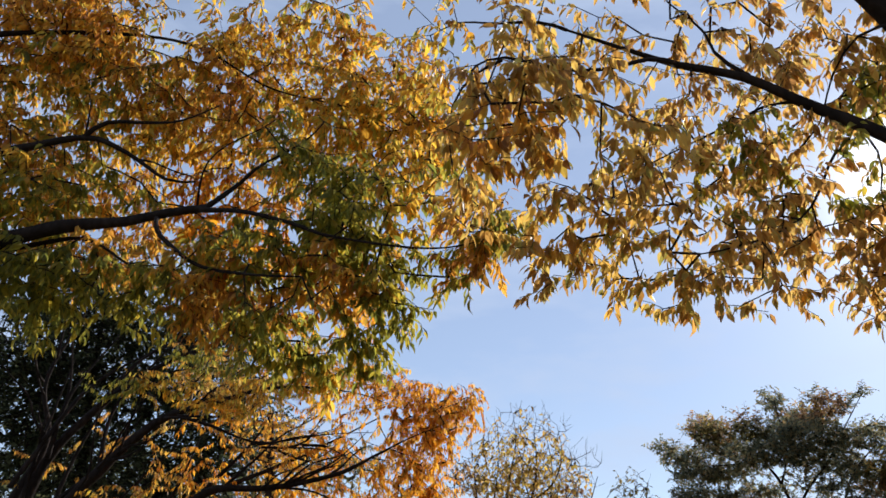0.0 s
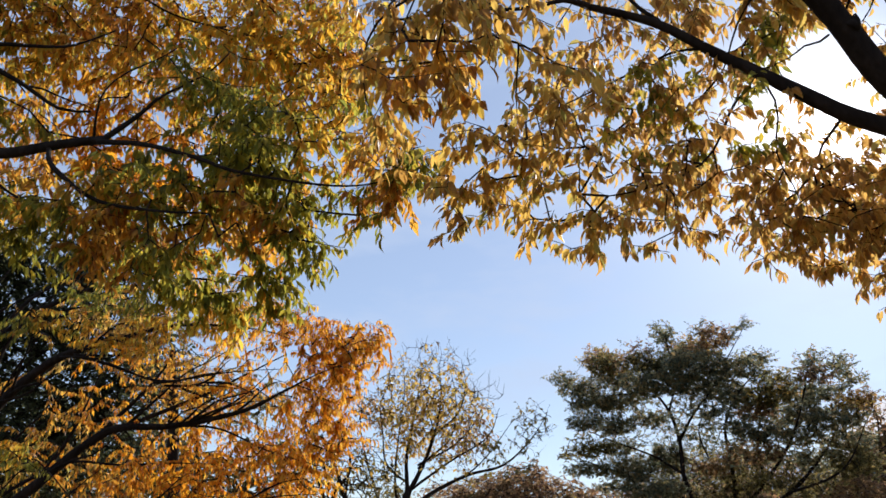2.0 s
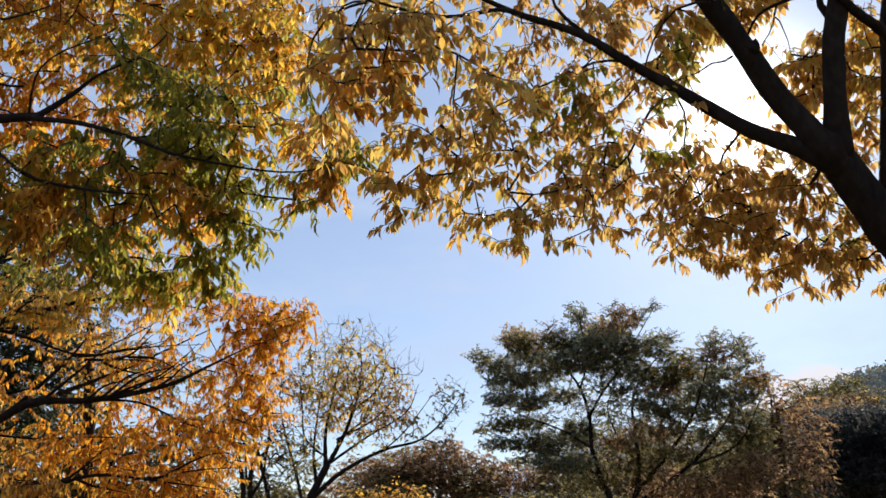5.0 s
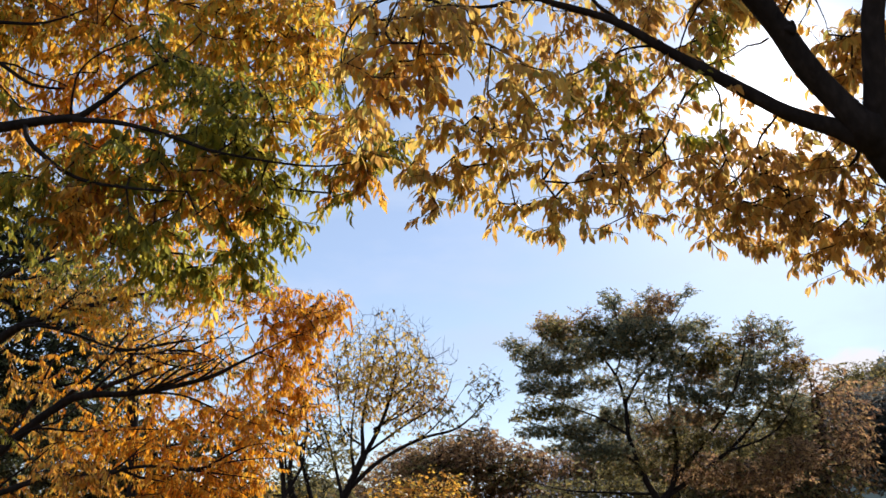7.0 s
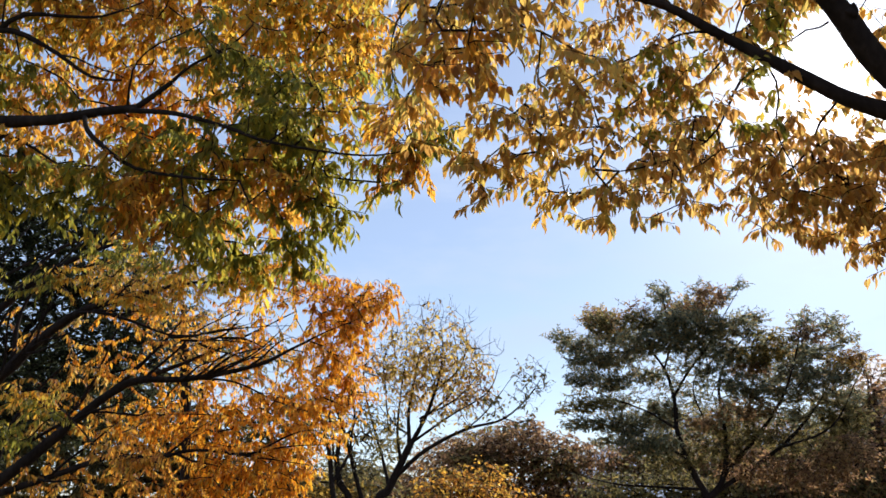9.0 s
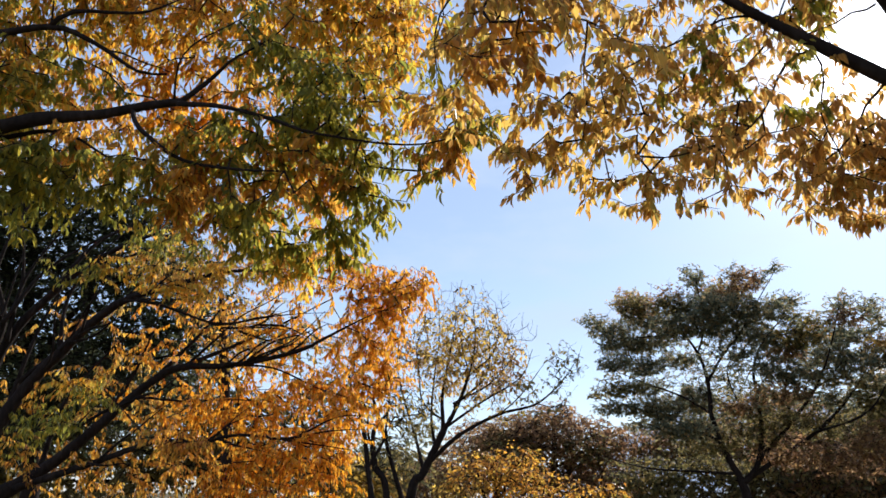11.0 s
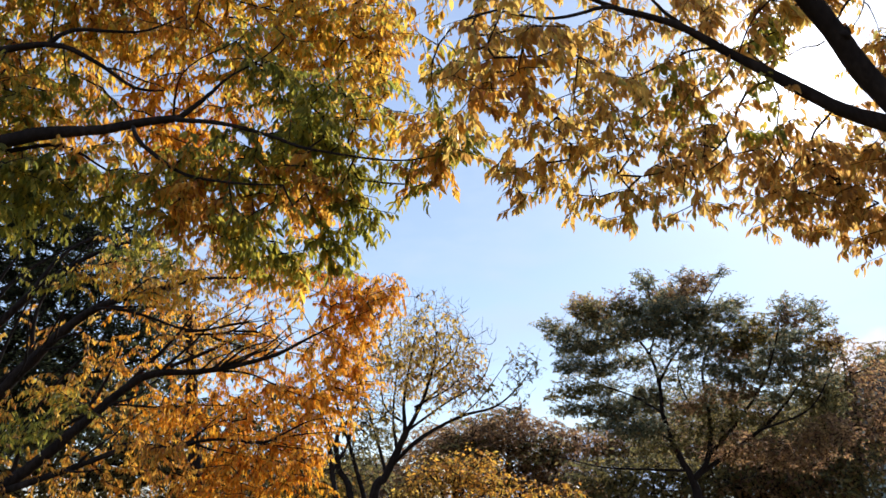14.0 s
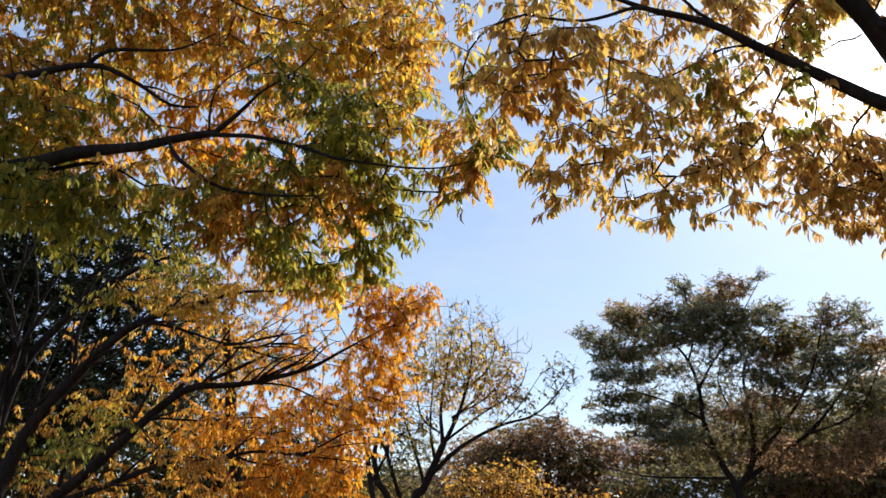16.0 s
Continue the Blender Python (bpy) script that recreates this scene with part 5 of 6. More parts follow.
bare_tree_b.spray((-0.74, 12.36, 3.10), (0.41, 0.60, 0.33), 73, "straw")
bare_tree_b.spray((-1.23, 12.38, 3.43), (0.33, 0.50, 0.33), 59, "straw")
bare_tree_b.finish()

layered_tree = Tree("zelkova_tree", "dark green layered tree with browning top", 17, BARK, leaf=0.066, per_tip=15, fine=False, droop=0.3, hang=-0.4, fill=1.0, reach=0.3, twig=0.0022, narrow=0.95)
layered_tree.limb((5.30, 15.56, -0.05, 0.2), (5.25, 15.56, 1.02, 0.15), (5.20, 15.56, 2.04, 0.075), (5.02, 15.62, 2.48, 0.054), (4.87, 15.67, 2.87, 0.048), (4.75, 15.71, 3.38, 0.041), name="trunk", sides=14)
layered_tree.limb((4.75, 15.71, 3.38, 0.041), (4.78, 15.83, 3.97, 0.034), (4.69, 15.99, 4.53, 0.027), (4.45, 16.19, 4.95, 0.02), (3.96, 16.45, 5.29, 0.011))
layered_tree.limb((4.74, 15.71, 3.95, 0.027), (4.96, 15.47, 4.38, 0.02), (5.23, 15.20, 4.76, 0.016), (5.40, 14.96, 5.13, 0.012), (5.75, 14.64, 5.78, 0.005))
layered_tree.limb((4.75, 15.71, 3.38, 0.024), (4.29, 15.95, 3.72, 0.018), (3.71, 16.20, 3.98, 0.012), (3.06, 16.43, 4.30, 0.006))
layered_tree.limb((4.87, 15.67, 2.87, 0.027), (4.34, 15.87, 3.19, 0.02), (3.65, 16.09, 3.42, 0.014), (3.05, 16.25, 3.67, 0.006))
layered_tree.limb((4.62, 15.75, 4.49, 0.02), (4.71, 15.57, 4.94, 0.015), (4.63, 15.44, 5.45, 0.01), (4.55, 15.31, 5.88, 0.005))
layered_tree.limb((4.34, 15.83, 4.88, 0.014), (3.91, 16.11, 4.82, 0.011), (3.19, 16.43, 4.86, 0.005))
layered_tree.limb((5.15, 15.58, 2.14, 0.061), (5.39, 15.42, 2.47, 0.048), (5.49, 15.32, 3.04, 0.041), (5.45, 15.27, 3.58, 0.03), (5.42, 15.21, 4.14, 0.022), (5.61, 15.07, 4.63, 0.015), (6.05, 14.82, 5.15, 0.006))
layered_tree.limb((5.44, 15.47, 2.56, 0.041), (5.98, 15.18, 3.21, 0.03), (6.37, 14.94, 3.80, 0.022), (6.58, 14.76, 4.37, 0.015), (6.78, 14.58, 5.18, 0.005))
layered_tree.limb((5.30, 15.52, 2.28, 0.044), (6.38, 15.27, 3.02, 0.031), (6.99, 15.16, 3.63, 0.023), (7.42, 15.12, 4.24, 0.015), (7.76, 15.12, 4.96, 0.005))
layered_tree.limb((6.01, 15.25, 3.21, 0.023), (5.91, 15.14, 3.82, 0.016), (6.02, 14.94, 4.56, 0.007))
layered_tree.limb((6.31, 15.12, 3.01, 0.022), (7.13, 14.76, 3.38, 0.016), (7.61, 14.53, 4.24, 0.007))
layered_tree.limb((5.07, 15.60, 2.33, 0.027), (4.39, 15.93, 2.37, 0.02), (3.63, 16.23, 2.43, 0.014), (2.89, 16.49, 2.64, 0.006))
layered_tree.limb((5.54, 15.44, 3.05, 0.02), (5.17, 15.39, 3.53, 0.015), (4.97, 15.29, 4.04, 0.01), (5.05, 15.08, 4.42, 0.005))
layered_tree.limb((5.22, 15.55, 4.51, 0.01), (5.47, 15.59, 5.28, 0.007), (5.59, 15.67, 5.92, 0.004))
layered_tree.spray((2.71, 16.20, 5.14), (0.25, 0.27, 0.11), 29, "dark")
layered_tree.spray((3.22, 16.81, 5.09), (0.44, 0.49, 0.20), 133, "dark")
layered_tree.spray((3.55, 15.85, 5.37), (0.41, 0.46, 0.21), 92, "russet")
layered_tree.spray((3.44, 15.39, 5.23), (0.41, 0.46, 0.18), 58, "olive")
layered_tree.spray((3.56, 16.39, 5.54), (0.39, 0.44, 0.18), 39, "ochre")
layered_tree.spray((5.40, 16.08, 5.79), (0.49, 0.55, 0.17), 39, "ochre")
layered_tree.spray((6.04, 14.71, 4.66), (0.49, 0.55, 0.17), 39, "ochre")
layered_tree.spray((7.25, 14.18, 4.39), (0.39, 0.44, 0.15), 27, "ochre")
layered_tree.spray((3.98, 16.55, 5.23), (0.54, 0.60, 0.17), 142, "dark")
layered_tree.spray((3.34, 16.36, 4.70), (0.49, 0.55, 0.15), 111, "dark")
layered_tree.spray((4.04, 15.22, 5.23), (0.34, 0.38, 0.17), 72, "olive")
layered_tree.spray((4.64, 15.64, 5.78), (0.18, 0.25, 0.25), 33, "dark")
layered_tree.spray((5.33, 16.25, 5.72), (0.59, 0.66, 0.20), 106, "olive")
layered_tree.spray((5.08, 15.52, 5.57), (0.54, 0.60, 0.15), 61, "russet")
layered_tree.spray((5.24, 14.82, 5.63), (0.28, 0.31, 0.20), 50, "russet")
layered_tree.spray((5.81, 15.60, 5.87), (0.18, 0.25, 0.11), 21, "dark")
layered_tree.spray((6.22, 15.83, 6.17), (0.14, 0.25, 0.10), 14, "dark")
layered_tree.spray((4.85, 15.25, 5.19), (0.74, 0.82, 0.22), 299, "dark")
layered_tree.spray((5.57, 14.88, 5.09), (0.49, 0.55, 0.17), 129, "dark")
layered_tree.spray((6.37, 15.69, 5.48), (0.28, 0.31, 0.12), 41, "dark")
layered_tree.spray((6.32, 15.52, 5.16), (0.22, 0.25, 0.07), 15, "dark")
layered_tree.spray((4.27, 15.19, 4.85), (0.59, 0.66, 0.20), 195, "dark")
layered_tree.spray((5.18, 15.35, 4.84), (0.59, 0.66, 0.20), 177, "dark")
layered_tree.spray((3.98, 16.64, 4.81), (0.49, 0.55, 0.17), 129, "dark")
layered_tree.spray((5.72, 15.40, 4.70), (0.34, 0.38, 0.17), 72, "dark")
layered_tree.spray((2.98, 15.44, 4.21), (0.30, 0.33, 0.15), 60, "dark")
layered_tree.spray((3.72, 16.15, 4.28), (0.44, 0.49, 0.17), 116, "dark")
layered_tree.spray((4.43, 16.49, 4.45), (0.30, 0.33, 0.17), 62, "dark")
layered_tree.spray((5.10, 15.25, 4.40), (0.34, 0.38, 0.15), 39, "dark")
layered_tree.spray((3.13, 15.54, 3.76), (0.44, 0.49, 0.12), 75, "olive")
layered_tree.spray((2.85, 16.65, 3.78), (0.20, 0.25, 0.06), 13, "olive")
layered_tree.spray((3.87, 16.43, 3.94), (0.34, 0.38, 0.12), 45, "dark")
layered_tree.spray((3.01, 15.55, 3.41), (0.39, 0.44, 0.12), 67, "dark")
layered_tree.spray((3.77, 15.67, 3.43), (0.49, 0.55, 0.22), 183, "dark")
layered_tree.spray((4.70, 16.42, 3.72), (0.39, 0.44, 0.27), 179, "dark")
layered_tree.spray((3.55, 16.17, 3.17), (0.30, 0.33, 0.12), 33, "dark")
layered_tree.spray((4.03, 15.19, 3.03), (0.59, 0.66, 0.20), 160, "dark")
layered_tree.spray((4.60, 15.80, 2.78), (0.49, 0.55, 0.17), 78, "olive")
layered_tree.spray((5.19, 16.29, 4.09), (0.30, 0.33, 0.10), 18, "dark")
layered_tree.spray((6.80, 14.64, 5.12), (0.16, 0.25, 0.22), 27, "dark")
layered_tree.spray((6.68, 14.25, 4.83), (0.30, 0.33, 0.15), 40, "russet")
layered_tree.spray((7.50, 14.97, 5.10), (0.14, 0.25, 0.17), 18, "dark")
layered_tree.spray((7.67, 15.04, 4.94), (0.22, 0.25, 0.11), 26, "dark")
layered_tree.spray((6.21, 14.59, 4.80), (0.39, 0.44, 0.12), 52, "olive")
layered_tree.spray((6.11, 14.78, 4.58), (0.44, 0.49, 0.17), 116, "olive")
layered_tree.spray((7.16, 15.41, 4.76), (0.54, 0.60, 0.16), 132, "dark")
layered_tree.spray((7.52, 14.79, 4.49), (0.34, 0.38, 0.12), 52, "russet")
layered_tree.spray((7.29, 13.87, 4.41), (0.16, 0.25, 0.11), 16, "russet")
layered_tree.spray((5.99, 15.20, 4.40), (0.39, 0.44, 0.17), 93, "russet")
layered_tree.spray((6.88, 15.63, 4.43), (0.59, 0.66, 0.18), 183, "dark")
layered_tree.spray((7.12, 14.60, 4.20), (0.44, 0.49, 0.17), 116, "dark")
layered_tree.spray((5.81, 14.61, 3.94), (0.49, 0.55, 0.15), 111, "dark")
layered_tree.spray((6.85, 15.20, 3.99), (0.59, 0.66, 0.15), 120, "dark")
layered_tree.spray((7.57, 15.17, 3.93), (0.39, 0.44, 0.15), 80, "dark")
layered_tree.spray((5.50, 14.97, 4.10), (0.25, 0.27, 0.12), 28, "dark")
layered_tree.spray((5.71, 14.86, 3.63), (0.49, 0.55, 0.17), 91, "russet")
layered_tree.spray((6.83, 15.51, 3.62), (0.69, 0.77, 0.17), 127, "dark")
layered_tree.spray((7.48, 14.92, 3.50), (0.39, 0.44, 0.31), 148, "olive")
layered_tree.spray((5.00, 14.93, 3.40), (0.39, 0.44, 0.15), 44, "russet")
layered_tree.spray((5.88, 15.13, 3.22), (0.59, 0.66, 0.20), 106, "olive")
layered_tree.spray((7.01, 15.57, 3.16), (0.69, 0.77, 0.22), 105, "olive")
layered_tree.spray((5.36, 15.48, 2.96), (0.49, 0.55, 0.17), 65, "olive")
layered_tree.spray((6.93, 14.05, 2.84), (0.49, 0.55, 0.37), 139, "russet")
layered_tree.spray((6.13, 15.41, 2.66), (0.79, 0.88, 0.27), 195, "russet")
layered_tree.spray((4.95, 16.32, 2.51), (0.59, 0.66, 0.17), 62, "olive")
layered_tree.spray((6.64, 14.57, 2.47), (0.59, 0.66, 0.25), 111, "russet")
layered_tree.spray((4.21, 15.30, 4.98), (1.48, 1.10, 0.67), 134, "dark")
layered_tree.spray((3.79, 16.50, 4.22), (0.99, 1.09, 0.74), 98, "dark")
layered_tree.spray((5.39, 15.93, 5.02), (1.08, 1.10, 0.86), 110, "dark")
layered_tree.spray((6.51, 14.36, 4.30), (1.18, 1.10, 0.86), 98, "dark")
layered_tree.spray((6.38, 14.81, 3.38), (1.38, 1.10, 0.86), 101, "olive")
layered_tree.spray((4.73, 16.42, 3.46), (1.18, 1.10, 0.74), 117, "dark")
layered_tree.spray((4.92, 15.74, 4.22), (0.59, 0.66, 0.49), 73, "dark")
layered_tree.spray((5.31, 14.77, 3.97), (0.49, 0.55, 0.74), 91, "dark")
layered_tree.spray((5.42, 15.58, 3.27), (0.69, 0.77, 0.61), 107, "olive")
layered_tree.spray((4.83, 16.39, 6.17), (0.26, 0.28, 0.17), 24, "dark")
layered_tree.spray((5.25, 15.26, 5.88), (0.22, 0.25, 0.17), 20, "dark")
layered_tree.spray((4.02, 15.29, 5.46), (0.24, 0.26, 0.15), 21, "russet")
layered_tree.spray((3.48, 16.49, 5.72), (0.20, 0.25, 0.12), 15, "russet")
layered_tree.spray((7.23, 15.24, 5.44), (0.20, 0.25, 0.15), 18, "dark")
layered_tree.spray((7.07, 14.14, 5.01), (0.20, 0.25, 0.17), 21, "dark")
layered_tree.finish()

wood_a = Tree("broadleaf_tree", "grey-green broadleaf tree at the edge of the wood", 31, BARK, leaf=0.14, per_tip=9, fine=False, droop=0.4, reach=0.55, twig=0.004, fill=0.85, group='trees at the edge of the wood')
wood_a.limb((-4.70, 19.38, -0.05, 0.22), (-4.70, 19.38, 1.63, 0.2), (-4.75, 19.33, 3.02, 0.13), (-4.91, 19.13, 4.46, 0.04), name="trunk", sides=10)
wood_a.limb((-4.78, 19.35, 2.46, 0.08), (-6.69, 18.74, 2.70, 0.055), (-8.44, 17.96, 3.15, 0.02))
wood_a.limb((-4.78, 19.35, 2.46, 0.08), (-7.40, 18.47, 2.41, 0.055), (-9.64, 17.35, 2.57, 0.02))
wood_a.limb((-4.78, 19.35, 2.46, 0.08), (-6.35, 18.82, 3.30, 0.055), (-7.83, 18.11, 4.35, 0.02))
wood_a.limb((-4.78, 19.35, 2.46, 0.08), (-5.74, 19.07, 2.59, 0.055), (-6.68, 18.73, 2.95, 0.02))
wood_a.limb((-4.78, 19.35, 2.46, 0.08), (-6.43, 18.86, 2.11, 0.055), (-7.93, 18.25, 2.02, 0.02))
wood_a.limb((-4.78, 19.35, 2.46, 0.08), (-7.38, 18.43, 3.29, 0.055), (-9.62, 17.19, 4.24, 0.02))
wood_a.limb((-4.78, 19.35, 2.46, 0.08), (-5.49, 19.11, 3.19, 0.055), (-6.19, 18.78, 4.17, 0.02))
wood_a.spray((-6.19, 18.78, 4.17), (1.51, 1.50, 0.82), 353, "olive")
wood_a.spray((-7.83, 18.11, 4.35), (1.64, 1.50, 0.96), 415, "evergreen")
wood_a.spray((-4.75, 19.30, 3.45), (1.23, 1.40, 0.68), 240, "olive")
wood_a.spray((-6.68, 18.73, 2.95), (1.92, 1.50, 0.82), 519, "olive")
wood_a.spray((-8.44, 17.96, 3.15), (1.64, 1.50, 1.09), 474, "olive")
wood_a.spray((-3.48, 19.64, 2.46), (1.51, 1.40, 0.68), 317, "olive")
wood_a.spray((-5.16, 19.25, 2.35), (1.64, 1.40, 0.68), 370, "olive")
wood_a.spray((-5.30, 18.85, 5.46), (0.82, 1.20, 0.55), 98, "evergreen")
wood_a.spray((-9.62, 17.19, 4.24), (1.23, 1.40, 1.09), 415, "evergreen")
wood_a.spray((-9.64, 17.35, 2.57), (1.64, 1.40, 1.09), 553, "olive")
wood_a.spray((-7.93, 18.25, 2.02), (2.19, 1.40, 0.68), 461, "olive")
wood_a.spray((-2.08, 19.85, 2.20), (1.09, 1.20, 0.55), 158, "straw")
wood_a.spray((-3.01, 19.63, 3.72), (1.23, 1.30, 0.82), 200, "olive")
wood_a.spray((-4.17, 19.69, 5.33), (1.26, 1.30, 0.70), 136, "olive")
wood_a.spray((-1.17, 19.91, 2.44), (0.96, 1.20, 0.55), 103, "olive")
wood_a.finish()

wood_b = Tree("broadleaf_tree", "rounded russet-brown tree in autumn leaf", 32, BARK, leaf=0.12, per_tip=9, fine=False, droop=0.4, reach=0.55, twig=0.004, fill=0.75, group='trees at the edge of the wood')
wood_b.limb((2.75, 24.79, -0.05, 0.11), (2.75, 24.79, 1.32, 0.1), (2.96, 24.75, 2.71, 0.065), (2.97, 24.65, 4.15, 0.02), name="trunk", sides=10)
wood_b.limb((2.82, 24.78, 2.15, 0.04), (2.57, 24.81, 2.36, 0.028), (2.34, 24.81, 2.88, 0.01))
wood_b.limb((2.82, 24.78, 2.15, 0.04), (3.04, 24.76, 2.04, 0.028), (3.28, 24.72, 2.23, 0.01))
wood_b.limb((2.82, 24.78, 2.15, 0.04), (3.90, 24.63, 1.87, 0.028), (4.98, 24.42, 1.90, 0.01))
wood_b.limb((2.82, 24.78, 2.15, 0.04), (3.61, 24.67, 2.18, 0.028), (4.41, 24.53, 2.53, 0.01))
wood_b.limb((2.82, 24.78, 2.15, 0.04), (2.34, 24.82, 2.67, 0.028), (1.87, 24.82, 3.53, 0.01))
wood_b.limb((2.82, 24.78, 2.15, 0.04), (1.18, 24.92, 2.06, 0.028), (-0.48, 24.95, 2.29, 0.01))
wood_b.limb((2.82, 24.78, 2.15, 0.04), (3.40, 24.69, 2.65, 0.028), (3.99, 24.55, 3.48, 0.01))
wood_b.spray((2.97, 24.65, 4.15), (0.86, 1.60, 0.45), 139, "russet")
wood_b.spray((1.87, 24.82, 3.53), (1.21, 1.50, 0.69), 250, "russet")
wood_b.spray((2.96, 24.67, 3.91), (1.04, 1.60, 0.62), 231, "russet")
wood_b.spray((1.88, 24.80, 3.69), (0.86, 1.50, 0.52), 201, "russet")
wood_b.spray((3.99, 24.55, 3.48), (1.04, 1.60, 0.69), 322, "russet")
wood_b.spray((2.34, 24.81, 2.88), (1.56, 1.60, 0.86), 684, "russet")
wood_b.spray((4.41, 24.53, 2.53), (1.38, 1.60, 0.69), 458, "russet")
wood_b.spray((3.28, 24.72, 2.23), (1.90, 1.60, 0.69), 629, "russet")
wood_b.spray((1.20, 24.88, 3.22), (0.69, 1.40, 0.62), 154, "russet")
wood_b.spray((4.98, 24.42, 1.90), (1.56, 1.60, 0.69), 483, "russet")
wood_b.spray((-0.48, 24.95, 2.29), (1.21, 1.50, 0.69), 300, "russet")
wood_b.finish()

wood_c = Tree("broadleaf_tree", "small tree with ochre-yellow leaves", 33, BARK, leaf=0.1, per_tip=9, fine=False, droop=0.4, reach=0.55, twig=0.004, fill=0.55, group='trees at the edge of the wood')
wood_c.limb((0.90, 17.92, -0.05, 0.13), (0.90, 17.92, 1.25, 0.12), (0.99, 17.93, 1.84, 0.078), (0.94, 17.92, 2.45, 0.024), name="trunk", sides=10)
wood_c.limb((0.91, 17.93, 1.60, 0.048), (1.26, 17.91, 1.69, 0.033), (1.61, 17.87, 2.00, 0.012))
wood_c.limb((0.91, 17.93, 1.60, 0.048), (1.09, 17.92, 1.91, 0.033), (1.29, 17.89, 2.45, 0.012))
wood_c.limb((0.91, 17.93, 1.60, 0.048), (0.74, 17.94, 1.86, 0.033), (0.58, 17.94, 2.35, 0.012))
wood_c.limb((0.91, 17.93, 1.60, 0.048), (0.62, 17.94, 1.64, 0.033), (0.34, 17.95, 1.91, 0.012))
wood_c.limb((0.91, 17.93, 1.60, 0.048), (1.94, 17.84, 1.68, 0.033), (2.97, 17.68, 1.98, 0.012))
wood_c.spray((1.29, 17.89, 2.45), (0.73, 1.00, 0.44), 210, "amber")
wood_c.spray((0.58, 17.94, 2.35), (0.73, 1.00, 0.44), 181, "amber")
wood_c.spray((1.61, 17.87, 2.00), (0.86, 1.00, 0.44), 195, "amber")
wood_c.spray((0.34, 17.95, 1.91), (0.73, 1.00, 0.44), 167, "straw")
wood_c.spray((2.97, 17.68, 1.98), (0.73, 0.90, 0.32), 100, "amber")
wood_c.finish()

wood_d = Tree("broadleaf_tree", "olive-brown tree beside the layered tree", 34, BARK, leaf=0.13, per_tip=9, fine=False, droop=0.4, reach=0.55, twig=0.004, fill=0.7, group='trees at the edge of the wood')
wood_d.limb((7.79, 19.34, -0.05, 0.22), (7.79, 19.34, 1.11, 0.2), (8.04, 19.24, 2.05, 0.13), (8.15, 19.15, 3.02, 0.04), name="trunk", sides=10)
wood_d.limb((7.91, 19.30, 1.67, 0.08), (8.64, 18.96, 1.91, 0.055), (9.38, 18.58, 2.37, 0.02))
wood_d.limb((7.91, 19.30, 1.67, 0.08), (8.04, 19.24, 1.62, 0.055), (8.21, 19.17, 1.81, 0.02))
wood_d.limb((7.91, 19.30, 1.67, 0.08), (8.25, 19.14, 2.03, 0.055), (8.62, 18.95, 2.63, 0.02))
wood_d.limb((7.91, 19.30, 1.67, 0.08), (7.55, 19.45, 1.93, 0.055), (7.21, 19.58, 2.44, 0.02))
wood_d.limb((7.91, 19.30, 1.67, 0.08), (6.97, 19.68, 1.70, 0.055), (6.00, 20.01, 1.97, 0.02))
wood_d.limb((7.91, 19.30, 1.67, 0.08), (8.91, 18.82, 2.43, 0.055), (9.88, 18.23, 3.40, 0.02))
wood_d.limb((7.91, 19.30, 1.67, 0.08), (7.43, 19.49, 2.30, 0.055), (7.12, 20.10, 3.23, 0.02))
wood_d.spray((7.21, 19.58, 2.44), (1.44, 1.40, 0.58), 317, "olive")
wood_d.spray((8.62, 18.95, 2.63), (1.58, 1.50, 0.72), 378, "russet")
wood_d.spray((9.38, 18.58, 2.37), (1.44, 1.50, 0.86), 444, "olive")
wood_d.spray((6.00, 20.01, 1.97), (1.58, 1.40, 0.52), 293, "olive")
wood_d.spray((8.21, 19.17, 1.81), (2.16, 1.50, 0.58), 476, "russet")
wood_d.spray((9.88, 18.23, 3.40), (0.86, 1.30, 0.86), 152, "russet")
wood_d.spray((4.92, 20.32, 2.12), (1.01, 1.30, 0.52), 186, "olive")
wood_d.spray((4.32, 20.46, 2.51), (0.72, 1.20, 0.37), 68, "olive")
wood_d.spray((5.46, 20.16, 2.61), (1.15, 1.30, 0.43), 152, "olive")
wood_d.spray((7.12, 20.10, 3.23), (1.33, 1.30, 0.59), 200, "russet")
wood_d.finish()

wood_e = Tree("broadleaf_tree", "reddish-brown tree with thinning leaves", 35, BARK, leaf=0.12, per_tip=9, fine=False, droop=0.4, reach=0.55, twig=0.004, fill=0.7, group='trees at the edge of the wood')
wood_e.limb((10.28, 19.65, -0.05, 0.22), (10.28, 19.65, 1.61, 0.2), (10.52, 19.47, 3.18, 0.13), (10.56, 19.25, 4.81, 0.04), name="trunk", sides=10)
wood_e.limb((10.39, 19.58, 2.54, 0.08), (10.35, 19.60, 2.64, 0.055), (10.32, 19.59, 2.99, 0.02))
wood_e.limb((10.39, 19.58, 2.54, 0.08), (9.79, 19.90, 2.65, 0.055), (9.18, 20.18, 3.02, 0.02))
wood_e.limb((10.39, 19.58, 2.54, 0.08), (10.56, 19.45, 3.14, 0.055), (10.74, 19.27, 4.01, 0.02))
wood_e.limb((10.39, 19.58, 2.54, 0.08), (10.17, 19.67, 3.09, 0.055), (9.95, 19.72, 3.92, 0.02))
wood_e.limb((10.39, 19.58, 2.54, 0.08), (10.43, 19.48, 3.60, 0.055), (10.46, 19.29, 4.95, 0.02))
wood_e.spray((10.46, 19.29, 4.95), (0.68, 1.20, 0.60), 110, "russet")
wood_e.spray((10.74, 19.27, 4.01), (0.91, 1.40, 0.91), 320, "russet")
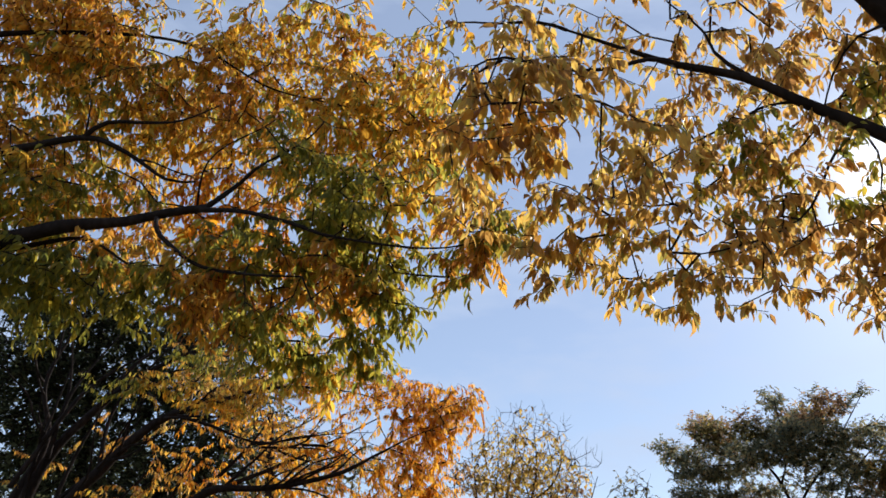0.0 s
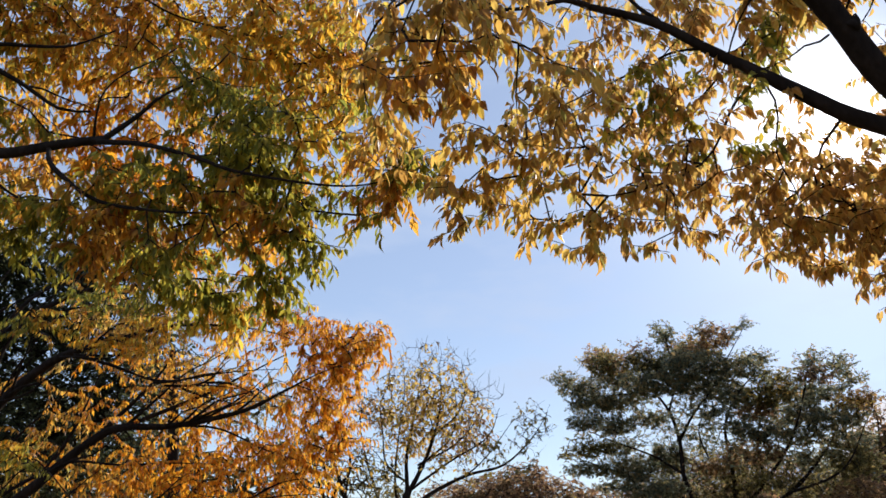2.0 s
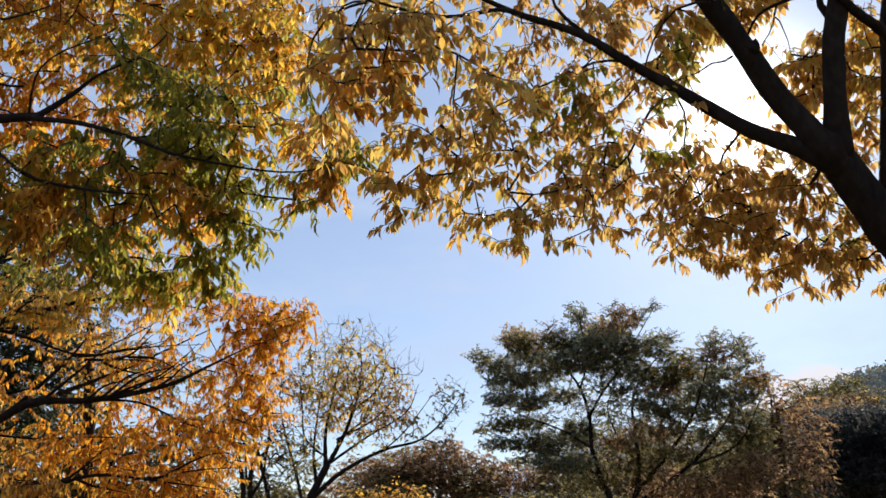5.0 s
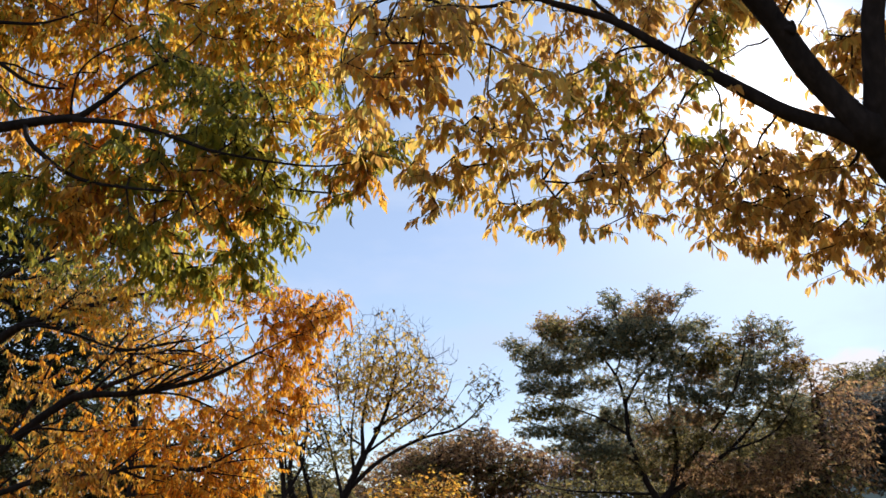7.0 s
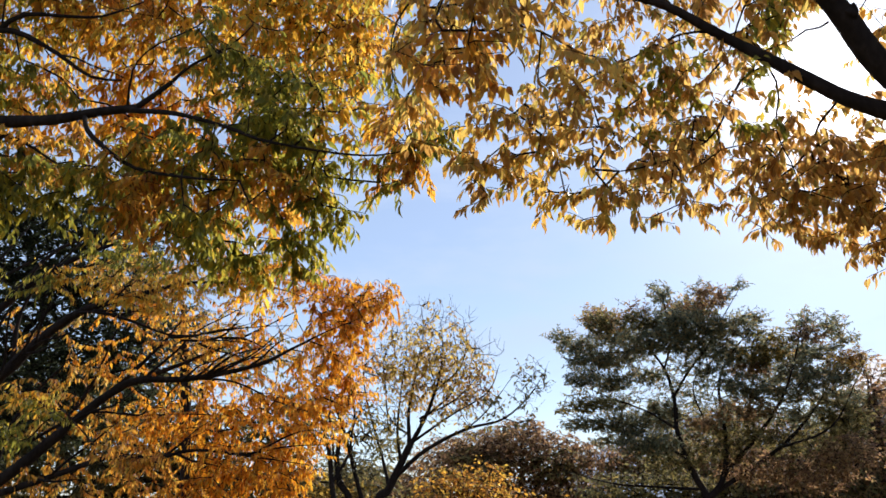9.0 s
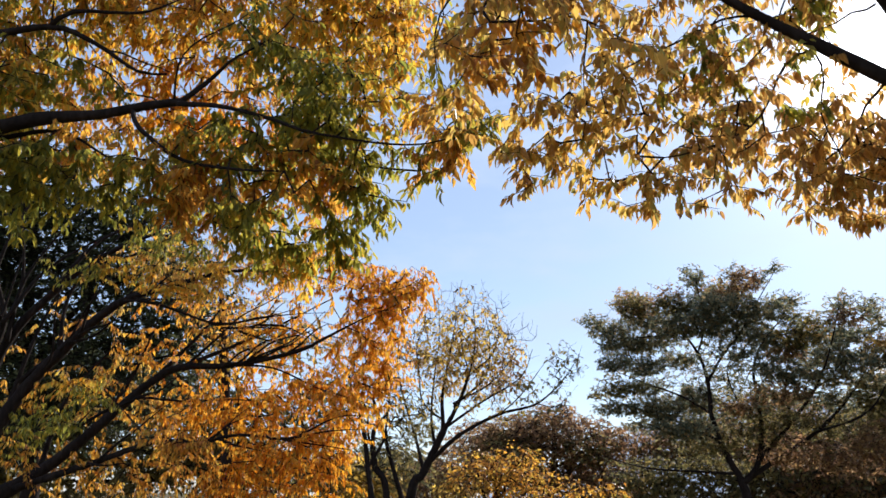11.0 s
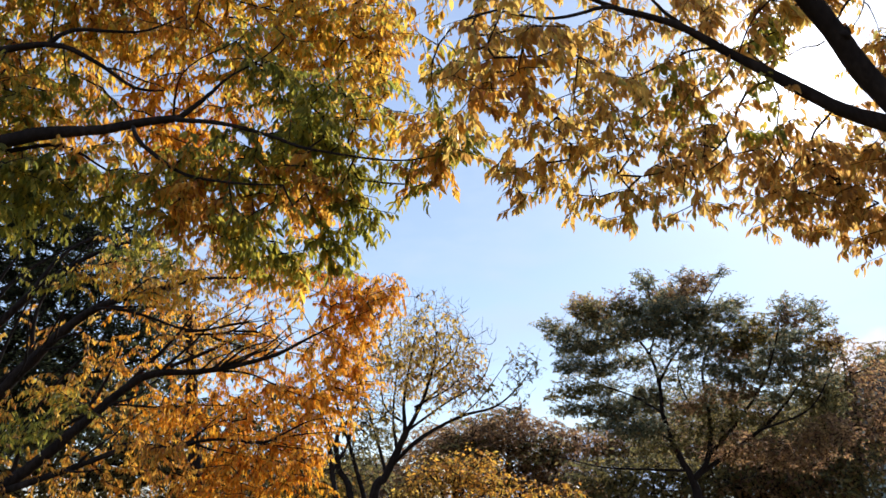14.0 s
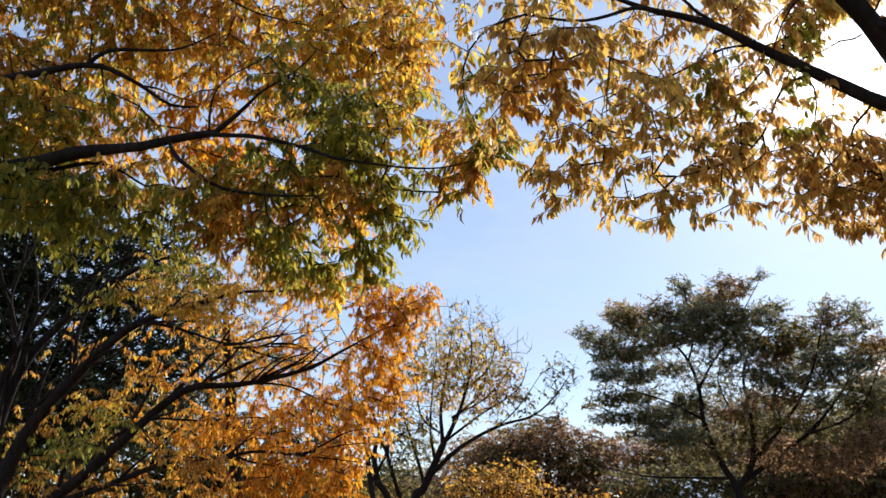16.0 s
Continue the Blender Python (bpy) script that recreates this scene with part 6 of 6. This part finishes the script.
wood_e.spray((9.95, 19.72, 3.92), (0.91, 1.40, 0.91), 295, "olive")
wood_e.spray((10.32, 19.59, 2.99), (1.51, 1.40, 0.76), 479, "russet")
wood_e.spray((9.18, 20.18, 3.02), (1.36, 1.40, 0.76), 369, "olive")
wood_e.finish()

wood_f = Tree("conifer_tree", "dense dark conifer at the wood edge", 36, BARK, leaf=0.15, per_tip=9, fine=False, droop=0.1, reach=0.55, twig=0.004, fill=0.95, group='trees at the edge of the wood')
wood_f.limb((13.88, 22.15, -0.05, 0.22), (13.88, 22.15, 1.43, 0.2), (14.10, 21.97, 3.08, 0.13), (14.13, 21.78, 4.80, 0.04), name="trunk", sides=10)
wood_f.limb((13.98, 22.08, 2.41, 0.08), (14.84, 21.46, 2.98, 0.055), (15.68, 20.76, 3.81, 0.02))
wood_f.limb((13.98, 22.08, 2.41, 0.08), (13.92, 22.10, 2.79, 0.055), (13.90, 22.08, 3.46, 0.02))
wood_f.limb((13.98, 22.08, 2.41, 0.08), (14.43, 21.77, 2.70, 0.055), (14.89, 21.40, 3.27, 0.02))
wood_f.limb((13.98, 22.08, 2.41, 0.08), (14.49, 21.70, 3.21, 0.055), (14.99, 21.23, 4.29, 0.02))
wood_f.limb((13.98, 22.08, 2.41, 0.08), (13.80, 22.16, 3.23, 0.055), (13.62, 22.17, 4.38, 0.02))
wood_f.limb((13.98, 22.08, 2.41, 0.08), (14.15, 21.92, 3.29, 0.055), (14.34, 21.68, 4.48, 0.02))
wood_f.spray((13.62, 22.17, 4.38), (0.81, 1.30, 0.90), 307, "conifer")
wood_f.spray((14.34, 21.68, 4.48), (0.90, 1.30, 0.81), 307, "conifer")
wood_f.spray((14.99, 21.23, 4.29), (0.90, 1.30, 0.90), 341, "conifer")
wood_f.spray((13.90, 22.08, 3.46), (1.44, 1.40, 0.90), 571, "conifer")
wood_f.spray((14.89, 21.40, 3.27), (1.44, 1.40, 0.90), 571, "conifer")
wood_f.spray((15.68, 20.76, 3.81), (1.26, 1.40, 1.26), 608, "conifer")
wood_f.finish()

wood_g = Tree("broadleaf_tree", "rust-orange tree above the dark conifer", 37, BARK, leaf=0.15, per_tip=9, fine=False, droop=0.4, reach=0.55, twig=0.004, fill=0.55, group='trees at the edge of the wood')
wood_g.limb((17.42, 25.79, -0.05, 0.22), (17.42, 25.79, 1.35, 0.2), (17.77, 25.49, 3.47, 0.13), (17.89, 25.15, 5.67, 0.04), name="trunk", sides=10)
wood_g.limb((17.59, 25.66, 2.61, 0.08), (18.28, 25.06, 4.10, 0.055), (18.92, 24.31, 5.93, 0.02))
wood_g.limb((17.59, 25.66, 2.61, 0.08), (17.75, 25.46, 4.04, 0.055), (17.90, 25.12, 5.85, 0.02))
wood_g.limb((17.59, 25.66, 2.61, 0.08), (17.21, 25.85, 3.98, 0.055), (16.80, 25.91, 5.76, 0.02))
wood_g.limb((17.59, 25.66, 2.61, 0.08), (16.79, 26.14, 3.91, 0.055), (15.91, 26.50, 5.64, 0.02))
wood_g.limb((17.59, 25.66, 2.61, 0.08), (16.82, 26.08, 4.26, 0.055), (18.05, 29.70, 6.99, 0.02))
wood_g.limb((17.59, 25.66, 2.61, 0.08), (17.25, 25.79, 4.33, 0.055), (19.06, 29.03, 7.11, 0.02))
wood_g.spray((16.80, 25.91, 5.76), (1.51, 1.50, 0.60), 263, "russet")
wood_g.spray((17.90, 25.12, 5.85), (1.30, 1.50, 0.73), 218, "olive")
wood_g.spray((15.91, 26.50, 5.64), (1.08, 1.40, 0.56), 151, "russet")
wood_g.spray((18.92, 24.31, 5.93), (1.30, 1.50, 1.08), 322, "olive")
wood_g.spray((18.05, 29.70, 6.99), (0.98, 1.40, 0.64), 179, "olive")
wood_g.spray((19.06, 29.03, 7.11), (0.98, 1.40, 0.54), 161, "olive")
wood_g.finish()

wood_h = Tree("broadleaf_tree", "brown-green tree behind the layered tree", 38, BARK, leaf=0.13, per_tip=9, fine=False, droop=0.4, reach=0.55, twig=0.004, fill=0.75, group='trees at the edge of the wood')
wood_h.limb((7.88, 22.91, -0.05, 0.13), (7.88, 22.91, 1.44, 0.12), (8.06, 22.83, 2.79, 0.078), (8.05, 22.72, 4.21, 0.024), name="trunk", sides=10)
wood_h.limb((7.94, 22.89, 2.24, 0.048), (8.54, 22.64, 2.84, 0.033), (9.15, 22.34, 3.73, 0.012))
wood_h.limb((7.94, 22.89, 2.24, 0.048), (8.10, 22.82, 2.48, 0.033), (8.27, 22.74, 3.01, 0.012))
wood_h.limb((7.94, 22.89, 2.24, 0.048), (7.83, 22.91, 2.78, 0.033), (7.73, 22.89, 3.61, 0.012))
wood_h.limb((7.94, 22.89, 2.24, 0.048), (8.93, 22.50, 2.55, 0.033), (9.91, 22.04, 3.13, 0.012))
wood_h.limb((7.94, 22.89, 2.24, 0.048), (7.25, 23.11, 2.63, 0.033), (6.55, 23.29, 3.33, 0.012))
wood_h.limb((7.94, 22.89, 2.24, 0.048), (6.52, 23.33, 2.64, 0.033), (5.03, 23.67, 3.34, 0.012))
wood_h.limb((7.94, 22.89, 2.24, 0.048), (8.35, 22.69, 3.21, 0.033), (8.77, 22.41, 4.49, 0.012))
wood_h.spray((6.55, 23.29, 3.33), (1.16, 1.40, 0.60), 264, "russet")
wood_h.spray((7.73, 22.89, 3.61), (1.33, 1.40, 0.76), 386, "olive")
wood_h.spray((9.15, 22.34, 3.73), (1.49, 1.50, 0.83), 441, "russet")
wood_h.spray((8.27, 22.74, 3.01), (1.82, 1.50, 0.60), 443, "olive")
wood_h.spray((9.91, 22.04, 3.13), (1.49, 1.50, 0.66), 378, "olive")
wood_h.spray((5.94, 23.47, 3.04), (0.99, 1.30, 0.50), 163, "olive")
wood_h.spray((7.47, 22.91, 4.37), (0.83, 1.30, 0.50), 84, "olive")
wood_h.spray((8.77, 22.41, 4.49), (0.99, 1.30, 0.60), 120, "dark")
wood_h.spray((5.03, 23.67, 3.34), (1.16, 1.30, 0.60), 246, "russet")
wood_h.spray((3.79, 23.91, 3.20), (0.99, 1.30, 0.50), 151, "olive")
wood_h.spray((1.59, 24.15, 3.20), (0.99, 1.30, 0.50), 151, "olive")
wood_h.spray((0.64, 24.18, 3.34), (0.83, 1.30, 0.60), 126, "russet")
wood_h.spray((2.53, 24.06, 3.50), (0.99, 1.30, 0.56), 142, "russet")
wood_h.spray((6.72, 23.19, 3.93), (0.99, 1.30, 0.50), 151, "olive")
wood_h.finish()

wood_i = Tree("broadleaf_tree", "brown tree with thin leaves behind the half-bare tree", 39, BARK, leaf=0.14, per_tip=9, fine=False, droop=0.4, reach=0.55, twig=0.004, fill=0.75, group='trees at the edge of the wood')
wood_i.limb((-0.87, 26.92, -0.05, 0.15), (-0.87, 26.92, 0.51, 0.14), (-0.85, 26.95, 1.83, 0.091), (-1.04, 26.90, 3.20, 0.028), name="trunk", sides=10)
wood_i.limb((-0.92, 26.94, 1.30, 0.056), (-2.13, 26.88, 1.58, 0.038), (-3.34, 26.75, 2.20, 0.014))
wood_i.limb((-0.92, 26.94, 1.30, 0.056), (-1.34, 26.93, 1.49, 0.038), (-1.75, 26.90, 2.01, 0.014))
wood_i.limb((-0.92, 26.94, 1.30, 0.056), (-1.78, 26.90, 1.66, 0.038), (-2.64, 26.82, 2.36, 0.014))
wood_i.limb((-0.92, 26.94, 1.30, 0.056), (-1.69, 26.91, 1.91, 0.038), (-2.47, 26.82, 2.87, 0.014))
wood_i.limb((-0.92, 26.94, 1.30, 0.056), (-0.54, 26.95, 1.64, 0.038), (-0.15, 26.95, 2.33, 0.014))
wood_i.limb((-0.92, 26.94, 1.30, 0.056), (0.17, 26.96, 1.97, 0.038), (1.29, 26.89, 2.99, 0.014))
wood_i.limb((-0.92, 26.94, 1.30, 0.056), (-1.07, 26.94, 1.82, 0.038), (-1.22, 26.92, 2.68, 0.014))
wood_i.spray((-1.22, 26.92, 2.68), (1.31, 1.50, 0.64), 220, "olive")
wood_i.spray((-2.47, 26.82, 2.87), (1.12, 1.50, 0.75), 203, "olive")
wood_i.spray((0.21, 26.94, 2.84), (1.12, 1.50, 0.64), 204, "russet")
wood_i.spray((1.13, 26.86, 3.69), (0.75, 1.40, 0.56), 83, "russet")
wood_i.spray((-1.75, 26.90, 2.01), (2.06, 1.50, 0.56), 356, "russet")
wood_i.spray((-3.34, 26.75, 2.20), (1.69, 1.50, 0.75), 360, "olive")
wood_i.spray((-0.86, 26.87, 3.72), (0.75, 1.30, 0.45), 44, "olive")
wood_i.spray((-2.64, 26.82, 2.36), (1.69, 1.50, 0.64), 330, "russet")
wood_i.spray((-0.15, 26.95, 2.33), (1.50, 1.50, 0.56), 259, "russet")
wood_i.spray((1.29, 26.89, 2.99), (1.12, 1.50, 0.75), 222, "russet")
wood_i.finish()

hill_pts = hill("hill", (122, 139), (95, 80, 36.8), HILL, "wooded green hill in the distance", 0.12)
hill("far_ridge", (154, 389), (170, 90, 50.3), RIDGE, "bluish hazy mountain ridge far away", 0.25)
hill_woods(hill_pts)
bare_trunk = Tree("tree_trunk", "straight dark tree trunk behind the orange tree", 51, BARK, leaf=0.06, per_tip=6, fine=False, reach=0.3)
bare_trunk.limb((-2.33, 9.98, -0.05, 0.075), (-2.33, 9.98, 1.81, 0.072), (-2.41, 9.92, 2.59, 0.066), (-2.48, 9.78, 3.45, 0.05), (-2.52, 9.66, 3.95, 0.03), name="trunk", sides=12)
bare_trunk.spray((-2.51, 9.72, 3.70), (0.40, 0.50, 0.33), 115, "amber")
bare_trunk.spray((-2.32, 9.84, 3.33), (0.40, 0.50, 0.33), 92, "amber")
bare_trunk.finish()
